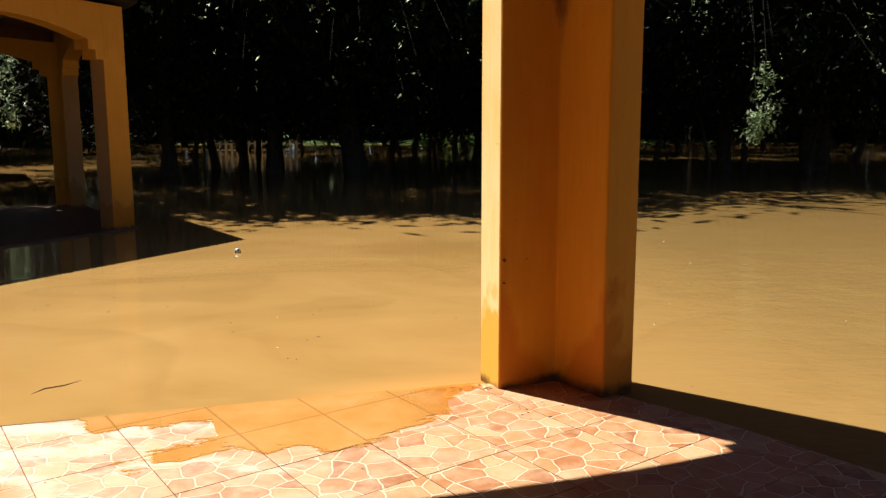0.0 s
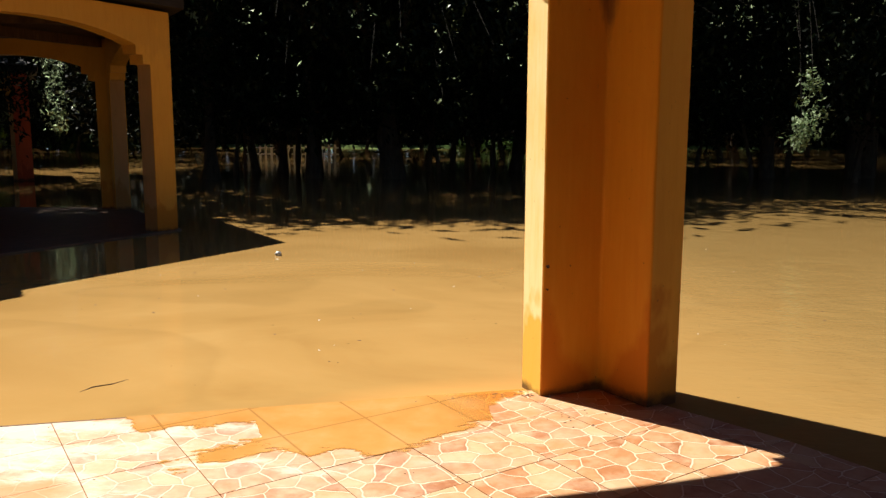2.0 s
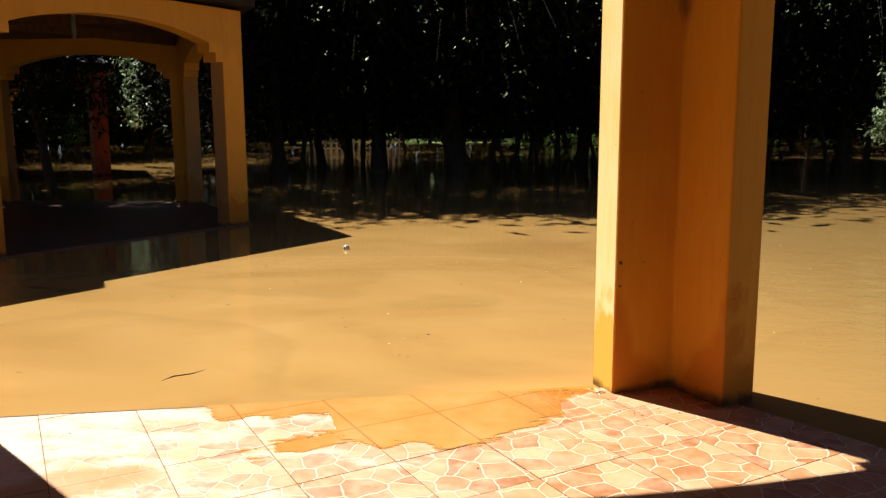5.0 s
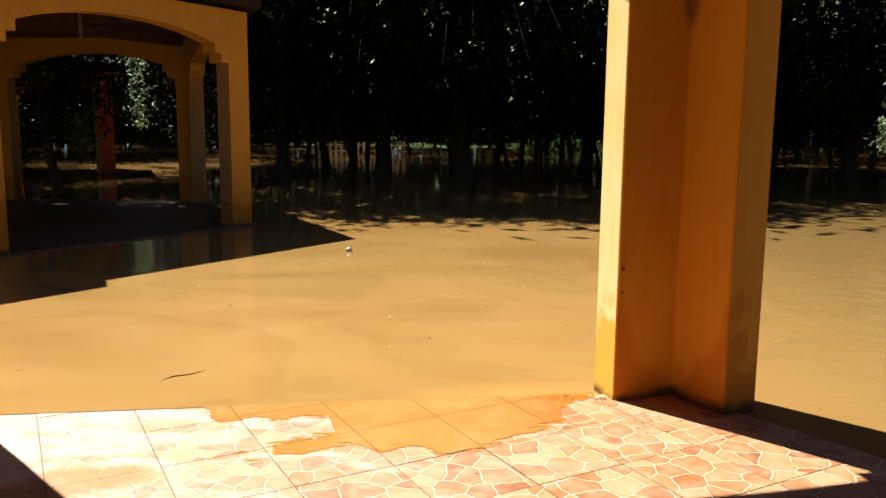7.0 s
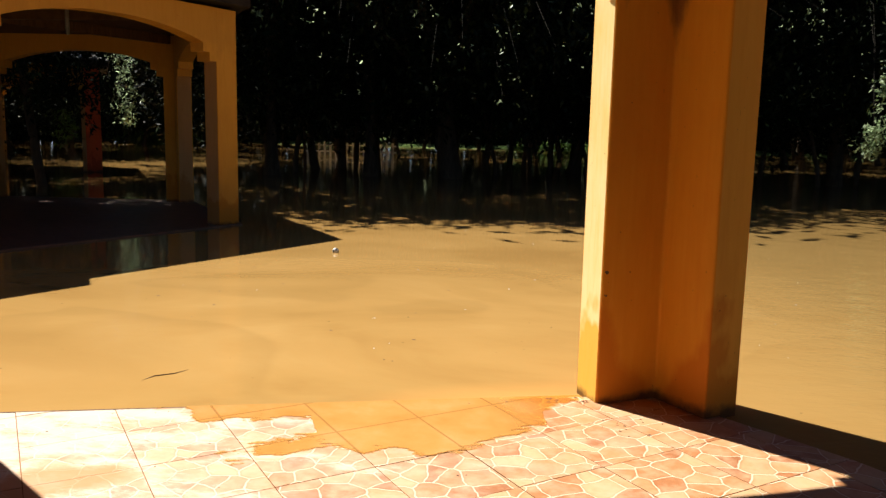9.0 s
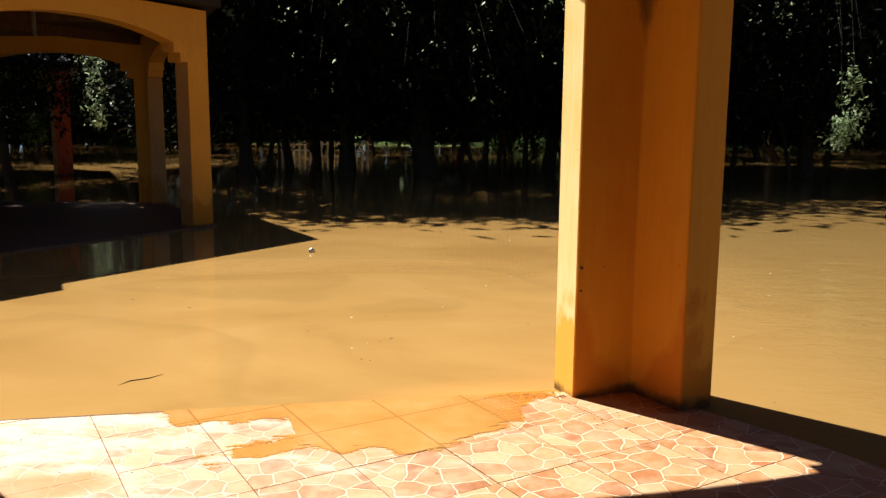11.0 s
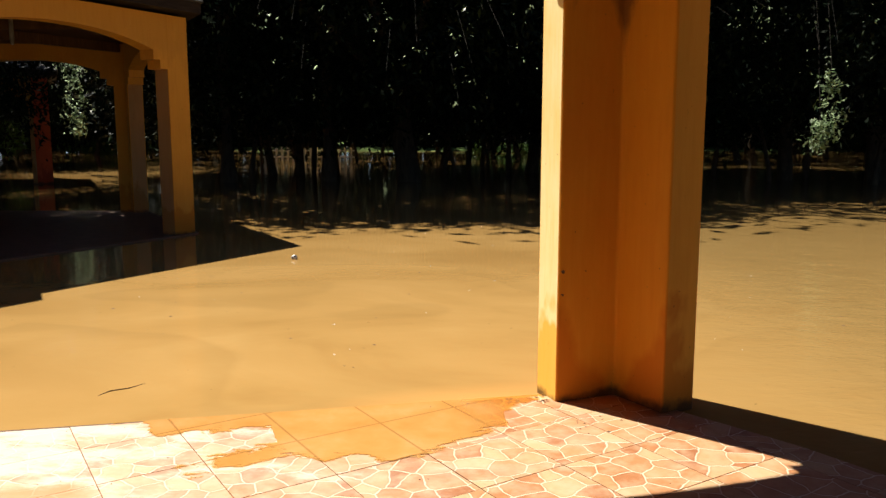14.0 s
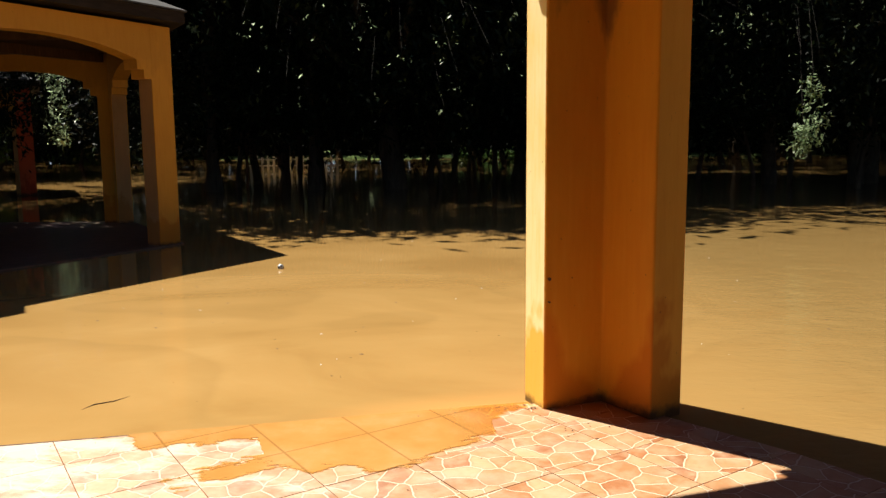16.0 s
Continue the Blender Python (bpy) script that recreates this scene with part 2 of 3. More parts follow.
nt.links.new(tile, b.inputs["Base Color"])
bump(nt, b, vor_e.outputs["Distance"], 0.15, 0.004)

M_GROUT, nt, b = mat("brown_grout", 0.9, 0.2)
gr = ramp(nt, noise_tex(nt, coords(nt), 14, 5), [(0.3, (0.14, 0.06, 0.025)), (0.7, (0.30, 0.14, 0.06))])
nt.links.new(gr, b.inputs["Base Color"])

# thin film of muddy water over the tiles, ragged where it dries
M_FILM, nt, b = mat("muddy_film", 0.12, 0.4)
fl = noise_tex(nt, coords(nt), 4, 4)
mpj = nt.nodes.new("ShaderNodeMapping")
mpj.vector_type = "TEXTURE"
mpj.inputs["Location"].default_value = (-1.0157, 2.8302, 0)
mpj.inputs["Rotation"].default_value = (0, 0, radians(36.1))
mpj.inputs["Scale"].default_value = (0.4252, 0.4252, 1)
nt.links.new(coords(nt), mpj.inputs[0])
jx = nt.nodes.new("ShaderNodeSeparateXYZ")
nt.links.new(mpj.outputs[0], jx.inputs[0])
gap = calc(nt, "MAXIMUM", *[calc(nt, "ABSOLUTE", calc(nt, "SUBTRACT", calc(nt, "FRACT", jx.outputs[i], 0), 0.5), 0) for i in (0, 1)])
silted = ramp(nt, gap, [(0.482, (0, 0, 0)), (0.494, (0.55, 0.55, 0.55))])
film_c = ramp(nt, fl, [(0.3, (0.57, 0.275, 0.07)), (0.5, (0.60, 0.315, 0.092)), (0.72, (0.64, 0.37, 0.14))])
nt.links.new(mix(nt, film_c, (0.30, 0.13, 0.035), silted), b.inputs["Base Color"])
tco = nt.nodes.new("ShaderNodeTexCoord")
sx = nt.nodes.new("ShaderNodeSeparateXYZ")
nt.links.new(tco.outputs["Object"], sx.inputs[0])          # x along the flood's edge, y back from it


along = calc(nt, "MULTIPLY", calc(nt, "ADD", sx.outputs[0], 0.7), 1 / 2.2)
REACH = ((-0.62, 0.0), (-0.52, 0.24), (-0.3, 0.2), (0.0, 0.22), (0.04, 0.52), (0.23, 0.68), (0.38, 0.63), (0.51, 0.74), (0.68, 0.66), (0.86, 0.54), (1.12, 0.39), (1.15, 0.2), (1.3, 0.1), (1.45, 0.0))
reach = ramp(nt, along, [((a + 0.7) / 2.2, (d, d, d)) for a, d in REACH])
ragged = nd(nt, "TexNoise", Scale=7.0, Detail=6.0, Roughness=0.65)
mpr = nt.nodes.new("ShaderNodeMapping")
mpr.inputs["Scale"].default_value = (0.7, 1.6, 1)
nt.links.new(tco.outputs["Object"], mpr.inputs[0])
nt.links.new(mpr.outputs[0], ragged.inputs["Vector"])
rag = calc(nt, "MULTIPLY", calc(nt, "SUBTRACT", ragged.outputs["Fac"], 0.5), 0.34)
main_wet = calc(nt, "ADD", calc(nt, "SUBTRACT", reach, sx.outputs[1]), rag)
# a wet tongue along a joint
mpt = nt.nodes.new("ShaderNodeMapping")
mpt.vector_type = "TEXTURE"
mpt.inputs["Location"].default_value = (-0.06, 0.53, 0)
mpt.inputs["Rotation"].default_value = (0, 0, radians(-22))
mpt.inputs["Scale"].default_value = (0.30, 0.085, 1)
nt.links.new(tco.outputs["Object"], mpt.inputs[0])
ln = nt.nodes.new("ShaderNodeVectorMath")
ln.operation = "LENGTH"
nt.links.new(mpt.outputs[0], ln.inputs[0])
tongue = calc(nt, "ADD", calc(nt, "MULTIPLY", calc(nt, "SUBTRACT", 1.0, ln.outputs["Value"]), 0.08), rag)
wet = calc(nt, "MULTIPLY", calc(nt, "MAXIMUM", main_wet, tongue), 40, True)
murk = ramp(nt, along, [(0.0, (0.55, 0.55, 0.55)), (0.45, (0.72, 0.72, 0.72)), (0.72, (0.66, 0.66, 0.66)), (0.86, (0.22, 0.22, 0.22)), (1.0, (0.16, 0.16, 0.16))])
film_fac = calc(nt, "MULTIPLY", wet, murk)
tr = nt.nodes.new("ShaderNodeBsdfTransparent")
nt.links.new(mix(nt, (1, 1, 1), (1.0, 0.86, 0.58), wet), tr.inputs[0])
ms = nt.nodes.new("ShaderNodeMixShader")
nt.links.new(film_fac, ms.inputs[0])
nt.links.new(tr.outputs[0], ms.inputs[1])
nt.links.new(b.outputs[0], ms.inputs[2])
nt.links.new(ms.outputs[0], nt.nodes["Material Output"].inputs[0])

M_CONC, nt, b = mat("wet_concrete", 0.5, 0.4)
nt.links.new(ramp(nt, noise_tex(nt, coords(nt), 6, 6), [(0.3, (0.10, 0.07, 0.05)), (0.7, (0.20, 0.15, 0.11))]), b.inputs["Base Color"])
bump(nt, b, noise_tex(nt, coords(nt), 40, 4), 0.4, 0.005)

M_DARKTILE, nt, b = mat("wet_dark_tile", 0.5, 0.2)
nt.links.new(ramp(nt, noise_tex(nt, coords(nt), 5, 6), [(0.3, (0.09, 0.055, 0.04)), (0.7, (0.16, 0.10, 0.07))]), b.inputs["Base Color"])

M_ROOF, nt, b = mat("grey_roof_sheet", 0.55, 0.4)
nt.links.new(ramp(nt, noise_tex(nt, coords(nt), 3, 6), [(0.3, (0.025, 0.023, 0.021)), (0.7, (0.06, 0.056, 0.052))]), b.inputs["Base Color"])
M_FASCIA, nt, b = mat("fascia_wood", 0.8, 0.2)
nt.links.new(ramp(nt, noise_tex(nt, coords(nt, (1, 1, 6)), 5, 5), [(0.3, (0.015, 0.011, 0.009)), (0.7, (0.04, 0.03, 0.024))]), b.inputs["Base Color"])
M_WOOD, nt, b = mat("dark_ceiling_wood", 0.75, 0.3)
nt.links.new(ramp(nt, noise_tex(nt, coords(nt, (1, 8, 1)), 4, 6), [(0.3, (0.05, 0.025, 0.012)), (0.7, (0.12, 0.06, 0.03))]), b.inputs["Base Color"])
M_GUTTER, nt, b = mat("grey_metal_gutter", 0.4, 0.5, 0.6)
nt.links.new(ramp(nt, noise_tex(nt, coords(nt), 8, 4), [(0.3, (0.10, 0.11, 0.11)), (0.7, (0.22, 0.23, 0.23))]), b.inputs["Base Color"])

M_BARK, nt, b = mat("bark", 0.95, 0.15)
nt.links.new(ramp(nt, noise_tex(nt, coords(nt, (1, 1, 0.25)), 9, 7, 0.7), [(0.3, (0.035, 0.026, 0.018)), (0.7, (0.11, 0.085, 0.06))]), b.inputs["Base Color"])
bump(nt, b, noise_tex(nt, coords(nt, (1, 1, 0.25)), 14, 6, 0.7), 0.8, 0.03)

M_TWIG, nt, b = mat("wet_twig", 0.9, 0.15)
nt.links.new(ramp(nt, noise_tex(nt, coords(nt), 12, 4), [(0.3, (0.008, 0.007, 0.005)), (0.7, (0.025, 0.02, 0.014))]), b.inputs["Base Color"])


def leafy(name, lo, mid, hi, gloss=0.45, spec=0.08, glow=0.0, thick=0.8):
    """Leaves that vary one by one, with clumps tinted lighter as if lit; glow: how much sun comes through the thin
    ones.
    """
    m, nt, b = mat(name, gloss, spec)
    g = nt.nodes.new("ShaderNodeNewGeometry")
    lit_clumps = ramp(nt, noise_tex(nt, coords(nt), 0.9, 3, 0.6), [(0.56, (0, 0, 0)), (0.72, (1, 1, 1))])
    shade_tone = ramp(nt, g.outputs["Random Per Island"], [(0.0, lo), (1.0, mid)])
    lit_tone = ramp(nt, g.outputs["Random Per Island"], [(0.0, mid), (0.75, hi), (1.0, tuple(min(c * 2.6, 0.4) for c in hi))])
    nt.links.new(mix(nt, shade_tone, lit_tone, lit_clumps), b.inputs["Base Color"])
    if glow:
        t = nt.nodes.new("ShaderNodeBsdfTranslucent")
        t.inputs["Color"].default_value = (0.38, 0.48, 0.28, 1)
        ms = nt.nodes.new("ShaderNodeMixShader")
        thin_leaf = ramp(nt, g.outputs["Random Per Island"], [(thick, (0, 0, 0)), (1.0, (glow, glow, glow))])
        nt.links.new(thin_leaf, ms.inputs[0])
        nt.links.new(b.outputs[0], ms.inputs[1])
        nt.links.new(t.outputs[0], ms.inputs[2])
        nt.links.new(ms.outputs[0], nt.nodes["Material Output"].inputs[0])
    return m


# near-black tints put the shade of crowns and far wood into the leaves
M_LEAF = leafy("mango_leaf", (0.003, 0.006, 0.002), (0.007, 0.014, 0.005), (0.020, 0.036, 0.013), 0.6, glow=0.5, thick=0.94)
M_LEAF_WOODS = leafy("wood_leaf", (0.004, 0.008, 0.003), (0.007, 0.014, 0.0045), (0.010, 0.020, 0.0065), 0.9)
M_LEAF_FAR = leafy("field_leaf", (0.04, 0.09, 0.015), (0.08, 0.16, 0.03), (0.15, 0.26, 0.05))
# lit copy of the leaves, tinted bright for sun flecks and hanging sprays
M_LEAF_SUNLIT = leafy("sunlit_leaf", (0.05, 0.09, 0.03), (0.14, 0.22, 0.085), (0.30, 0.38, 0.22), 0.4, 0.3, glow=0.9, thick=0.1)
M_WHITE, nt, b = mat("white_paint", 0.6, 0.4)
nt.links.new(ramp(nt, noise_tex(nt, coords(nt), 5, 4), [(0.3, (0.62, 0.60, 0.55)), (0.7, (0.80, 0.79, 0.75))]), b.inputs["Base Color"])
M_BOTTLE, nt, b = mat("scuffed_plastic", 0.3, 0.5)
nt.links.new(ramp(nt, noise_tex(nt, coords(nt), 20, 3), [(0.4, (0.75, 0.75, 0.72)), (0.6, (0.5, 0.5, 0.48))]), b.inputs["Base Color"])
M_BLACK, nt, b = mat("black_plastic", 0.5, 0.4)
b.inputs["Base Color"].default_value = (0.015, 0.015, 0.015, 1)
M_RUBBISH, nt, b = mat("wet_debris", 0.8, 0.3)
nt.links.new(ramp(nt, noise_tex(nt, coords(nt), 30, 4), [(0.3, (0.05, 0.025, 0.015)), (0.7, (0.16, 0.09, 0.05))]), b.inputs["Base Color"])


# ---- mesh helpers ----
def part(name, bm, material, parent=None, label="", smooth=False):
    me = bpy.data.meshes.new(name)
    bm.normal_update()
    bm.to_mesh(me)
    bm.free()
    for mm in material if isinstance(material, (list, tuple)) else [material]:
        me.materials.append(mm)
    if smooth:
        for p in me.polygons:
            p.use_smooth = True
    ob = new(name, me)
    if parent is not None:
        ob.parent = parent
    if label:
        tagged(ob, label)
    return ob


def prism(bm, pts, z0, z1, bevel=0.0):
    """An upright prism over a plan outline."""
    lo = [bm.verts.new((x, y, z0)) for x, y in pts]
    hi = [bm.verts.new((x, y, z1)) for x, y in pts]
    n = len(pts)
    fs = [bm.faces.new(lo[::-1]), bm.faces.new(hi)]
    for i in range(n):
        fs.append(bm.faces.new((lo[i], lo[(i + 1) % n], hi[(i + 1) % n], hi[i])))
    bmesh.ops.recalc_face_normals(bm, faces=fs)
    if bevel:
        edges = [e for e in {e for f in fs for e in f.edges} if abs(e.verts[0].co.z - e.verts[1].co.z) > 1e-4]
        bmesh.ops.bevel(bm, geom=edges, offset=bevel, segments=2, affect="EDGES", profile=0.5)


def box(bm, x0, y0, z0, x1, y1, z1, bevel=0.0):
    prism(bm, [(x0, y0), (x1, y0), (x1, y1), (x0, y1)], z0, z1, bevel)


def tube(bm, pts, radii, sides=8):
    """A tapered limb along a line of points."""
    rings = []
    for i, (p, r) in enumerate(zip(pts, radii)):
        a, c = Vector(pts[max(i - 1, 0)]), Vector(pts[min(i + 1, len(pts) - 1)])
        q = (c - a).normalized().to_track_quat("Z", "Y")
        rings.append([bm.verts.new(Vector(p) + q @ Vector((r * math.cos(k * 2 * math.pi / sides), r * math.sin(k * 2 * math.pi / sides), 0))) for k in range(sides)])
    for a, c in zip(rings, rings[1:]):
        for k in range(sides):
            bm.faces.new((a[k], a[(k + 1) % sides], c[(k + 1) % sides], c[k]))
    bm.faces.new(rings[0][::-1])
    bm.faces.new(rings[-1])


def deg(a):
    return Vector((math.cos(radians(a)), math.sin(radians(a))))


# ---- the flood and the ground ----
WATER_Z = -0.015
bm = bmesh.new()
xs = [-900, -200, -80, -40, -20, -8, 0, 8, 20, 40, 80, 200, 900]
ys = [-900, -200, -60, -20, 0, 6, 12, 20, 30, 45, 60, 90, 150, 400, 900]
grid = [[bm.verts.new((x, y, WATER_Z)) for x in xs] for y in ys]
for a, c in zip(grid, grid[1:]):
    for k in range(len(xs) - 1):
        bm.faces.new((a[k], a[k + 1], c[k + 1], c[k]))
tagged(part("water", bm, M_WATER), "opaque brown flood water lying over the grounds", "water", kind="structure")

bm = bmesh.new()
n_g = 60
rows_g = []
for j in range(n_g + 1):
    row = []
    for i in range(n_g + 1):
        x, y = (i / n_g - 0.5) * 1800, (j / n_g - 0.5) * 1800
        x, y = math.copysign(abs(x / 900) ** 2.2 * 900, x), math.copysign(abs(y / 900) ** 2.2 * 900, y)
        r = math.hypot(x, y)
        bank = min(max((y - 62 - 4 * math.sin(x * 0.11)) / 10, 0), 1)
        out = min(max((r - 95) / 30, 0), 1)
        z = -0.9 + 1.15 * max(bank, out) + 0.12 * noise.noise(Vector((x * 0.13, y * 0.13, 0)))
        row.append(bm.verts.new((x, y, z)))
    rows_g.append(row)
for a, c in zip(rows_g, rows_g[1:]):
    for k in range(n_g):
        bm.faces.new((a[k], a[k + 1], c[k + 1], c[k]))
tagged(part("ground", bm, M_GROUND), "grassy ground rising out of the flood far off", "ground", kind="structure")

# ---- six-sided shelters on L-shaped pillars ----


def pillar_outline(o, inward, arm, thick, half):
    """Plan of a bent pillar: inner corner o, arms half degrees either side of the inward direction."""
    d1, d2, b = deg(inward - half), deg(inward + half), deg(inward)
    n1, n2 = deg(inward - half - 90), deg(inward + half + 90)
    pts = [o, o + arm * d1, o + arm * d1 + thick * n1, o - b * thick / math.sin(radians(half)), o + arm * d2 + thick * n2, o + arm * d2]
    return [tuple(p) for p in pts], (o + arm * d1 + thick / 2 * n1, o + arm * d2 + thick / 2 * n2)


def arch_beam(p, q, z_step, z_top, thick):
    """A beam with a flat arch between stepped corbels, from plan point p to q."""
    p, q = Vector(p), Vector(q)
    along = (q - p).normalized()
    side = Vector((-along.y, along.x)) * thick / 2
    length = (q - p).length
    prof = [(-0.10, z_step + 0.0), (0.12, z_step), (0.12, z_step + 0.12), (0.23, z_step + 0.12), (0.23, z_step + 0.24)]
    a0, n = 0.25, 18
    arch = []
    for i in range(n + 1):
        f = i / n
        x = a0 + (length - 2 * a0) * f
        arch.append((x, z_step + 0.25 + 0.20 * (1 - abs(2 * f - 1) ** 2.2)))
    prof = prof + arch + [(length - x, z) for x, z in prof[::-1]]
    prof += [(length + 0.10, z_top), (-0.10, z_top)]
    bm = bmesh.new()
    rings = []
    for s in (-1, 1):
        rings.append([bm.verts.new((*(p + along * x + side * s), z)) for x, z in prof])
    m = len(prof)
    fs = [bm.faces.new(rings[0]), bm.faces.new(rings[1][::-1])]
    for i in range(m):
        fs.append(bm.faces.new((rings[0][i], rings[1][i], rings[1][(i + 1) % m], rings[0][(i + 1) % m])))
    bmesh.ops.recalc_face_normals(bm, faces=fs)
    return bm


def shelter(centre, first, side, arm, thick, half, z_base, z_step, z_top, overhang, wall_mat, jamb_mat, label, roof_rise=1.5, paint=None, other_mat=None):
    """Hexagonal open shelter. first: the direction of one vertex from the centre, in degrees."""
    root = tagged(new("shelter"), label, "shelter", "open-sided shelters")
    c = Vector(centre)
    root.location = (c.x, c.y, 0)
    shift = Matrix.Translation((-c.x, -c.y, 0))
    ends = []
    for k in range(6):
        a = first + 60 * k
        pts, tips = pillar_outline(c + side * deg(a), a + 180, arm, thick, half)
        bm = bmesh.new()
        prism(bm, pts, z_base, z_top, 0.012)
        bm.transform(shift)
        bm.normal_update()
        # the two arm ends take separate colours
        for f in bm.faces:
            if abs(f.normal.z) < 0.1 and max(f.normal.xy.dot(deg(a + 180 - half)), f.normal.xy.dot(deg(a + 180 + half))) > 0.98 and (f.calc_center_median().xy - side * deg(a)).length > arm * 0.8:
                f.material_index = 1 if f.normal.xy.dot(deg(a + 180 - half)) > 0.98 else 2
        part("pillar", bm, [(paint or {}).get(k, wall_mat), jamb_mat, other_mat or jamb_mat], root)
        ends.append(tips)
    for k in range(6):
        k2 = (k + 1) % 6
        p = min(ends[k], key=lambda e: (e - (c + side * deg(first + 60 * k2))).length)
        q = min(ends[k2], key=lambda e: (e - (c + side * deg(first + 60 * k))).length)
        bm = arch_beam(p, q, z_step, z_top, thick - 0.006)
        bm.transform(shift)
        part("arch", bm, wall_mat, root)
    c = Vector((0, 0))
    # ceiling boards and roof
    R = side + overhang
    bm = bmesh.new()
    rim = [c + (side + 0.05) * deg(first + 60 * k) for k in range(6)]
    prism(bm, [tuple(p) for p in rim], z_top + 0.004, z_top + 0.05)
    part("ceiling_panel", bm, M_WOOD, root, "dark boarded ceiling")
    bm = bmesh.new()
    prism(bm, [tuple(c + R * deg(first + 60 * k)) for k in range(6)], z_top + 0.054, z_top + 0.20)
    part("fascia", bm, M_FASCIA, root, "black-brown fascia board")
    bm = bmesh.new()
    hi = [bm.verts.new((*(c + (R + 0.04) * deg(first + 60 * k)), z_top + 0.204)) for k in range(6)]
    up = [bm.verts.new((*(c + (R + 0.04) * deg(first + 60 * k)), z_top + 0.226)) for k in range(6)]
    top = bm.verts.new((*c, z_top + 0.226 + roof_rise))
    bm.faces.new(hi[::-1])
    for k in range(6):
        bm.faces.new((hi[k], hi[(k + 1) % 6], up[(k + 1) % 6], up[k]))
        bm.faces.new((up[k], up[(k + 1) % 6], top))
    part("roof", bm, M_ROOF, root, "grey sheet roof")
    return root


V1 = Vector((0.6105, 4.195))
INW, SIDE = 254.5, 4.0
C_OWN = V1 + SIDE * deg(INW)
own = shelter(C_OWN, INW - 180, SIDE, 0.348, 0.2245, 50, -0.06, 2.35, 3.05, 0.35, M_WALL, M_SUNLIT_END, "ochre-painted open shelter with L-shaped pillars on a tiled floor", other_mat=M_SHADED_END)
for z, r in ((0.69, 0.010), (0.57, 0.006)):      # rusty nail stubs by the pillar's edge
    bm = bmesh.new()
    q = deg(INW - 50 + 90)
    at = V1 + 0.33 * deg(INW - 50) - C_OWN
    tube(bm, [(*(at - q * 0.01), z), (*(at + q * 0.012), z), (*(at + q * 0.014), z)], [r * 0.6, r * 0.7, r], 8)
    part("nail", bm, M_RUBBISH, own, "rusty nail stub")

S_PAV = 3.60
C_PAV = Vector((-4.63, 11.10)) + S_PAV * deg(184)
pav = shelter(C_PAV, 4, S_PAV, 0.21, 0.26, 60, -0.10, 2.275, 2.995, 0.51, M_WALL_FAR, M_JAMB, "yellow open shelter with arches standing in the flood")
bm = bmesh.new()
prism(bm, [tuple((S_PAV + 0.35) * deg(4 + 60 * k)) for k in range(6)], -0.6, 0.004)
part("slab", bm, M_DARKTILE, pav, "wet floor slab just above the water")
bm = bmesh.new()
tube(bm, [(1.87, -0.55, 2.56), (1.87, -0.55, 2.64), (1.87, -0.55, 2.995)], [0.022, 0.03, 0.022], 8)
part("lamp_holder", bm, M_GUTTER, pav, "grey hanging lamp holder")
for k in range(6):
    bm = bmesh.new()
    a, w = deg(4 + 60 * k), deg(94 + 60 * k)
    prism(bm, [tuple(a * 0.1 - w * 0.05), tuple(a * (S_PAV - 0.1) - w * 0.05), tuple(a * (S_PAV - 0.1) + w * 0.05), tuple(a * 0.1 + w * 0.05)], 2.84, 2.995)
    part("roof_beam", bm, M_WOOD, pav)

bm = bmesh.new()
eave = [Vector((-5.45, 7.63)), Vector((-5.90, 6.74)), Vector((-7.0, 4.52)), Vector((-9.6, 5.6)), Vector((-7.3, 8.4)), Vector((-5.95, 8.43))]
prism(bm, [tuple(p - C_PAV) for p in eave], 3.11, 3.16)
part("lean_to", bm, M_ROOF, pav, "flat sheet eave beside the roof")

C_FAR = Vector((-17.05, 22.8))
shelter(C_FAR, 0, 3.7, 0.33, 0.25, 60, -0.10, 2.35, 3.05, 0.6, M_WALL_FAR, M_JAMB, "shaded open shelter far across the flood", paint={0: M_RED})

# ---- tiled floor of the near shelter ----
EDGE_P, EDGE_D = Vector((-1.143, 3.79)), deg(15.3)            # the line where the floor meets the flood
EDGE_N = Vector((-EDGE_D.y, EDGE_D.x))
EDGE2_P, EDGE2_N = Vector((1.08, 3.85)), deg(38)
T_SIZE, T_ANG = 0.4252, 36.1
T_O = Vector((-1.0157, 2.8302))


def clip_poly(poly, p, n):
    out = []
    for i, a in enumerate(poly):
        c = poly[(i + 1) % len(poly)]
        da, dc = (a - p).dot(n), (c - p).dot(n)
        if da <= 0:
            out.append(a)
        if (da < 0 < dc) or (dc < 0 < da):
            out.append(a + (c - a) * (da / (da - dc)))
    return out


floor = tagged(new("floor"), "terracotta flagstone-print tile floor, partly wet, at the flood's edge", "floor", kind="structure")
bm = bmesh.new()
hexa = [C_OWN + (SIDE + 0.05) * deg(INW + 60 * k) for k in range(6)]
prism(bm, [tuple(C_OWN + (SIDE + 0.42) * deg(INW + 60 * k)) for k in range(6)], -0.7, -0.05)
part("footing", bm, M_CONC, floor, "wet concrete footing")
bed = clip_poly(clip_poly([Vector(p) for p in hexa], EDGE_P, EDGE_N), EDGE2_P, EDGE2_N)
bm = bmesh.new()
prism(bm, [tuple(p) for p in bed], -0.2, -0.004)
part("grout_bed", bm, M_GROUT, floor, "brown grout")
bm = bmesh.new()
lip = [EDGE_P + EDGE_D * a + EDGE_N * d for a, d in ((-2.3, 0.006), (-2.3, -0.010), (-0.9, -0.009), (0.0, -0.010), (0.5, -0.004), (0.5, 0.006))]
